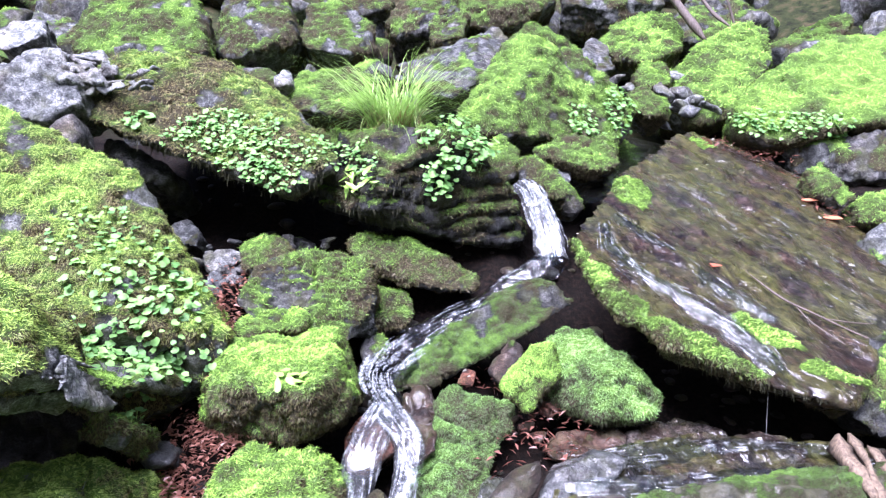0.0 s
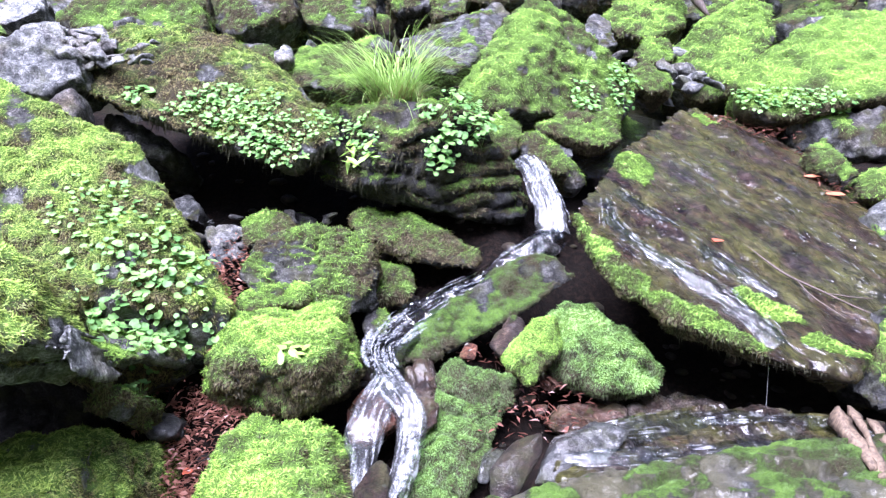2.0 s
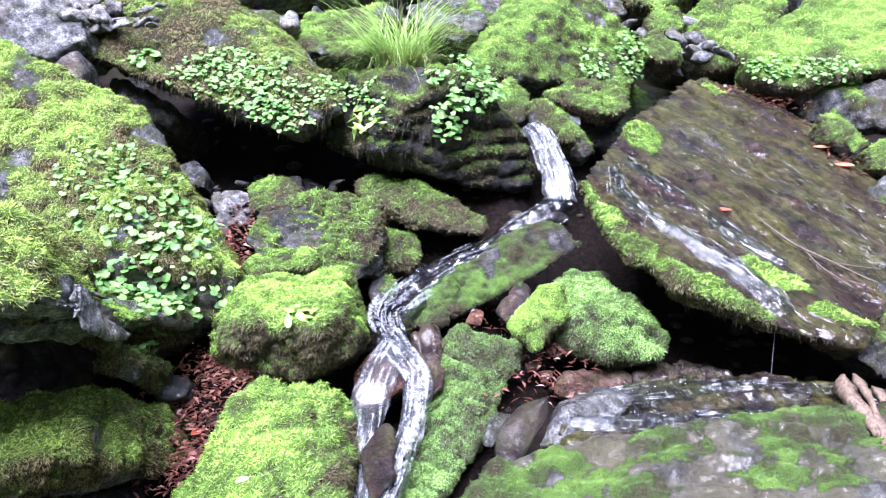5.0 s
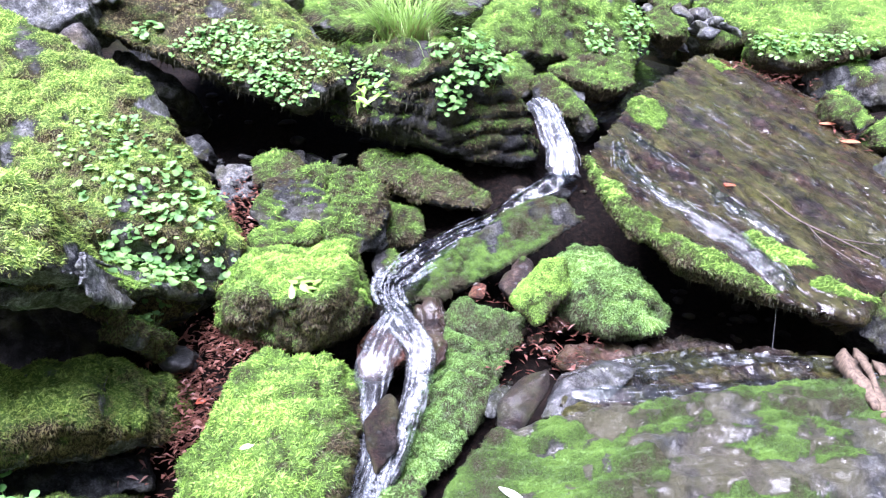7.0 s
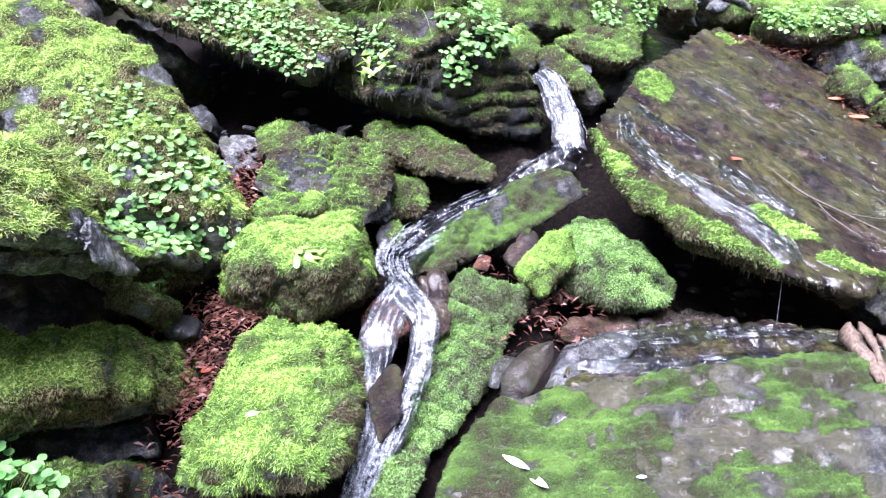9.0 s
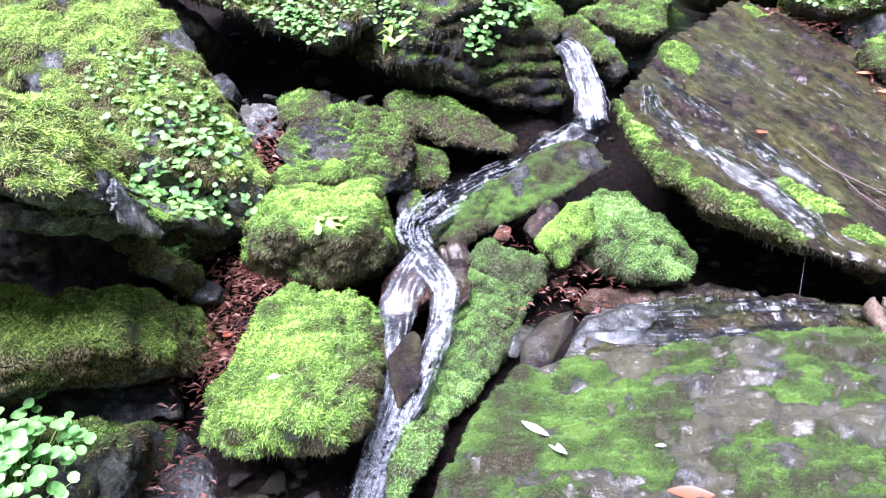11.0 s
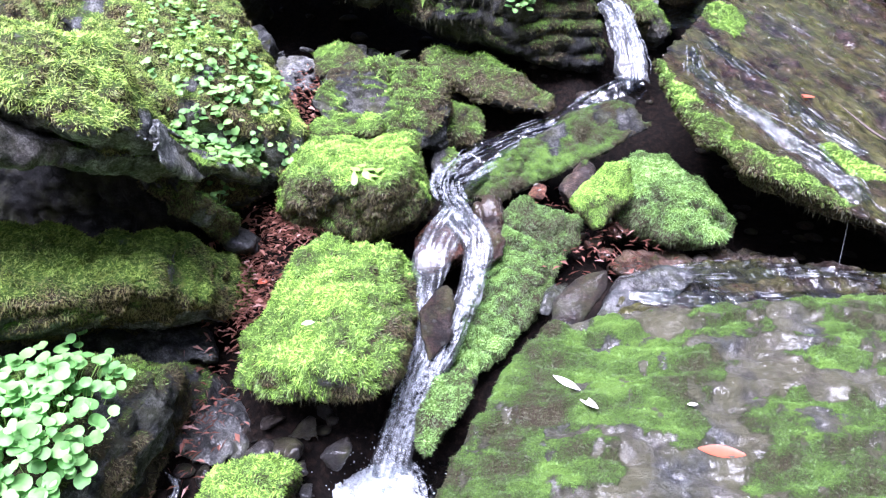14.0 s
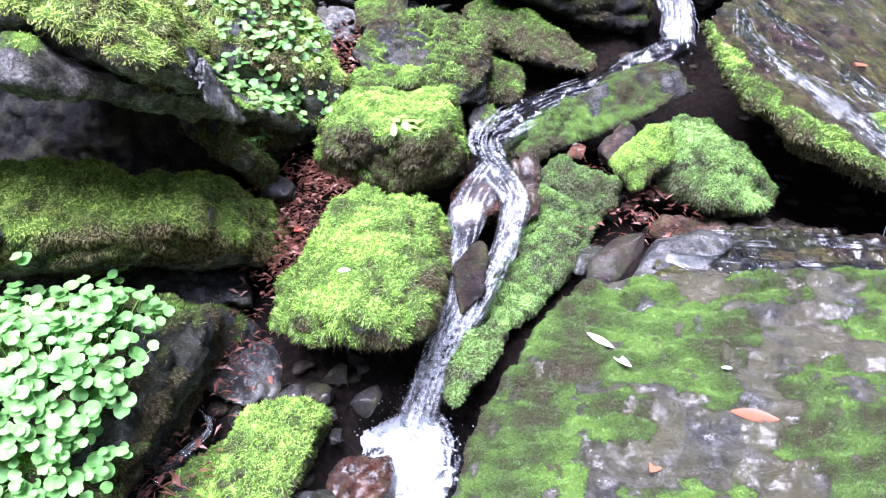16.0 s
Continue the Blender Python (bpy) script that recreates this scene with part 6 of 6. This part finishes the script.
def litter(patches, count, size, seed, label):
    g = np.random.default_rng(seed)
    V, F = [], []
    for k in range(count):
        x0, y0, z0, sx, sy, slope = patches[g.integers(len(patches))]
        x, y = g.normal(x0, sx), g.normal(y0, sy)
        c = np.array((x, y, z0 + slope * (y - y0) + g.uniform(0, 0.012)))
        a, tilt = g.uniform(0, 6.28), g.normal(0, 0.35, 2)
        L = size * g.uniform(0.5, 1.4)
        W = L * g.choice((0.06, 0.08, 0.4))
        d = np.array((math.cos(a), math.sin(a), tilt[0]))
        s = np.array((-math.sin(a), math.cos(a), tilt[1]))
        b = len(V)
        V += [c - d * L / 2, c + s * W / 2 - d * L * 0.1 + (0, 0, 0.006), c + d * L / 2, c - s * W / 2 - d * L * 0.1 + (0, 0, 0.006), c]
        F += [[b, b + 1, b + 4], [b + 1, b + 2, b + 4], [b + 2, b + 3, b + 4], [b + 3, b, b + 4]]
    tagged(new("leaf_litter", mesh_of("leaf_litter", np.array(V), F, LITTER, False)), label, "leaf litter", kind="stuff")


litter([(-0.98, 2.4, 0.3, 0.1, 0.12, 0.6), (-0.92, 2.2, 0.2, 0.08, 0.1, 0.6), (-1.0, 3.0, 0.72, 0.08, 0.2, 0.3), (-0.86, 2.55, 0.4, 0.08, 0.06, 0.5)], 2200, 0.03, 91, "wet red-brown needles and dead leaves between rocks")
litter([(-1.1, 1.5, -0.25, 0.1, 0.1, 0.5), (-1.02, 1.88, -0.03, 0.07, 0.08, 0.6), (0.35, 2.95, 0.36, 0.2, 0.1, 0.4), (0.3, 2.6, 0.3, 0.12, 0.1, 0.3)], 600, 0.032, 92, "dark rotting leaves beside the water")
litter([(-1.1, 1.42, -0.3, 0.06, 0.06, 0.3), (-1.02, 1.4, -0.34, 0.05, 0.05, 0.3)], 90, 0.06, 94, "large curled brown leaves lying by the trickle")
litter([(2.1, 4.9, 1.22, 0.12, 0.1, 0.2), (2.25, 4.4, 1.0, 0.05, 0.25, 0.35), (1.8, 5.0, 1.3, 0.1, 0.08, 0.2)], 200, 0.04, 93, "reddish dead leaves caught at the slab's upper edge")


def stick(name, pts, radius, mat, label, category="stick", lumps=0.15, sides=9, seed=1):
    """A stick or splinter of wood along its middle line, tapered and knotty."""
    c = curve_points(np.array(pts, float), 26)
    tan = np.gradient(c, axis=0)
    tan /= np.linalg.norm(tan, axis=1)[:, None]
    a = np.cross(tan, (0.3, 0.2, 1.0))
    a /= np.linalg.norm(a, axis=1)[:, None]
    b = np.cross(tan, a)
    V = []
    for k, (p, q, r) in enumerate(zip(c, a, b)):
        for j in range(sides):
            t = 2 * math.pi * j / sides
            rad = radius * (1 - 0.45 * k / 25) * min(1.0, 0.25 + k / 6) * (1 + lumps * float(fbm(np.array([[k * 0.12, j * 1.3, seed]]), 2)[0]) * 2)
            V.append(p + (q * math.cos(t) + r * math.sin(t)) * rad)
    F = [[k * sides + j, k * sides + (j + 1) % sides, (k + 1) * sides + (j + 1) % sides, (k + 1) * sides + j] for k in range(25) for j in range(sides)]
    F += [list(range(sides))[::-1], [25 * sides + j for j in range(sides)]]
    at = c[0]
    ob = new(name, mesh_of(name, np.array(V) - at, F, mat))
    ob.location = at
    return tagged(ob, label, category)


stick("wood_splinter", [(1.381, 2.455, 0.341), (1.354, 2.373, 0.316), (1.359, 2.272, 0.283), (1.357, 2.167, 0.249)], 0.03, WOOD, "weathered brown splinter of wood on the slab", "wood", 0.9, seed=3)
stick("wood_splinter", [(1.426, 2.464, 0.34), (1.416, 2.376, 0.313), (1.394, 2.25, 0.273), (1.365, 2.134, 0.238)], 0.024, WOOD, "pale weathered splinter of wood on the slab", "wood", 0.9, seed=4)
stick("wood_splinter", [(1.462, 2.405, 0.318), (1.468, 2.303, 0.284), (1.468, 2.139, 0.231)], 0.018, WOOD, "broken piece of bleached wood", "wood", 0.9, seed=6)


def on_slab(x, y, up=0.006):
    return (x, y, -0.136 - 0.2346 * x + 0.3697 * y + up)


stick("twig", [on_slab(1.37, 3.28, 0.02), on_slab(1.46, 3.1, 0.02), on_slab(1.58, 3.0, 0.025), on_slab(1.7, 2.93, 0.02), on_slab(1.85, 2.86, 0.02)], 0.006, BARK, "thin bare twig lying on the wet slab", "twig", seed=8)
stick("twig", [on_slab(1.5, 3.06, 0.02), on_slab(1.52, 2.95, 0.02), on_slab(1.6, 2.83, 0.02)], 0.004, BARK, "thin side twig lying on the wet slab", "twig", seed=9)
stick("twig", [on_slab(1.6, 2.99, 0.025), on_slab(1.72, 3.0, 0.025), on_slab(1.82, 3.03, 0.02)], 0.004, BARK, "thin forked twig lying on the wet slab", "twig", seed=10)
stick("dead_branch", [(2.36, 6.7, 2.14), (2.24, 6.86, 2.38), (2.1, 7.05, 2.66), (1.95, 7.3, 2.95)], 0.045, BARK, "bare grey branch leaning on the bank", "branch", seed=11)
stick("dead_branch", [(2.62, 6.8, 2.26), (2.5, 6.95, 2.42), (2.4, 7.1, 2.66), (2.38, 7.2, 2.85)], 0.022, BARK, "thin dark branch leaning on the bank", "branch", seed=12)
stick("dead_branch", [(2.7, 6.9, 2.25), (2.66, 6.98, 2.5), (2.56, 7.1, 2.8)], 0.014, BARK, "thin dark twig on the bank", "branch", seed=13)


def on_step(x, y, up=0.032):
    return (x, y, -0.376 - 0.081 * x + 0.3255 * y + up)


def fallen_leaf(at, length, width, turn, mat, label, curl=0.25):
    rows = []
    for k in range(9):
        t = k / 8
        w = width * math.sin(math.pi * min(0.98, max(0.02, t))) ** 0.8
        rows.append([(length * (t - 0.5), -w / 2, curl * w * 0.5 + 0.1 * length * (t - 0.5) ** 2), (length * (t - 0.5), 0, 0.1 * length * (t - 0.5) ** 2), (length * (t - 0.5), w / 2, curl * w * 0.5 + 0.1 * length * (t - 0.5) ** 2)])
    V = np.array([p for r in rows for p in r])
    F = [[3 * k + j, 3 * k + 3 + j, 3 * k + 4 + j, 3 * k + 1 + j] for k in range(8) for j in range(2)]
    ob = new("fallen_leaf", mesh_of("fallen_leaf", V, F, mat))
    ob.matrix_basis = pose(*at, 18, 0, turn)
    return tagged(ob, label, "leaf")


fallen_leaf(on_step(0.52, 1.6), 0.12, 0.04, -8, ORANGE, "orange-pink dead leaf lying on the wet slab")
fallen_leaf(on_step(0.12, 1.755, 0.04), 0.1, 0.024, -45, PALE, "bleached bamboo leaf lying on moss")
fallen_leaf(on_step(0.175, 1.7, 0.04), 0.085, 0.024, -52, PALE, "bleached bamboo leaf lying on moss")
fallen_leaf(on_step(0.08, 1.71, 0.02), 0.035, 0.012, -30, LEAF_LIME.copy(), "small yellow leaf lying on moss")
fallen_leaf(on_step(0.47, 1.74, 0.035), 0.03, 0.012, 5, PALE, "small pale leaf lying on moss")
fallen_leaf(on_step(0.25, 1.42, 0.015), 0.06, 0.03, 60, ORANGE, "pink dead leaf on the wet slab")
fallen_leaf(on_step(0.75, 2.05, 0.02), 0.04, 0.02, 20, ORANGE, "small pink dead leaf on the wet slab")
fallen_leaf(on_slab(1.22, 3.28, 0.015), 0.08, 0.03, -25, ORANGE, "red dead leaf lying on the wet slab")
fallen_leaf(on_slab(2.2, 4.1, 0.02), 0.12, 0.05, -60, ORANGE, "pinkish dead leaf at the slab's edge")
fallen_leaf(on_slab(2.16, 4.3, 0.02), 0.1, 0.04, -40, ORANGE, "red dead leaf at the slab's edge")
fallen_leaf((-0.66, 1.9, 0.3), 0.04, 0.02, 30, PALE, "small bleached leaf on bright moss", 0.4)
fallen_leaf((-0.93, 2.28, 0.26), 0.05, 0.03, 60, ORANGE, "orange dead leaf among brown needles")

bpy.data.scenes.remove(WORKSHOP)
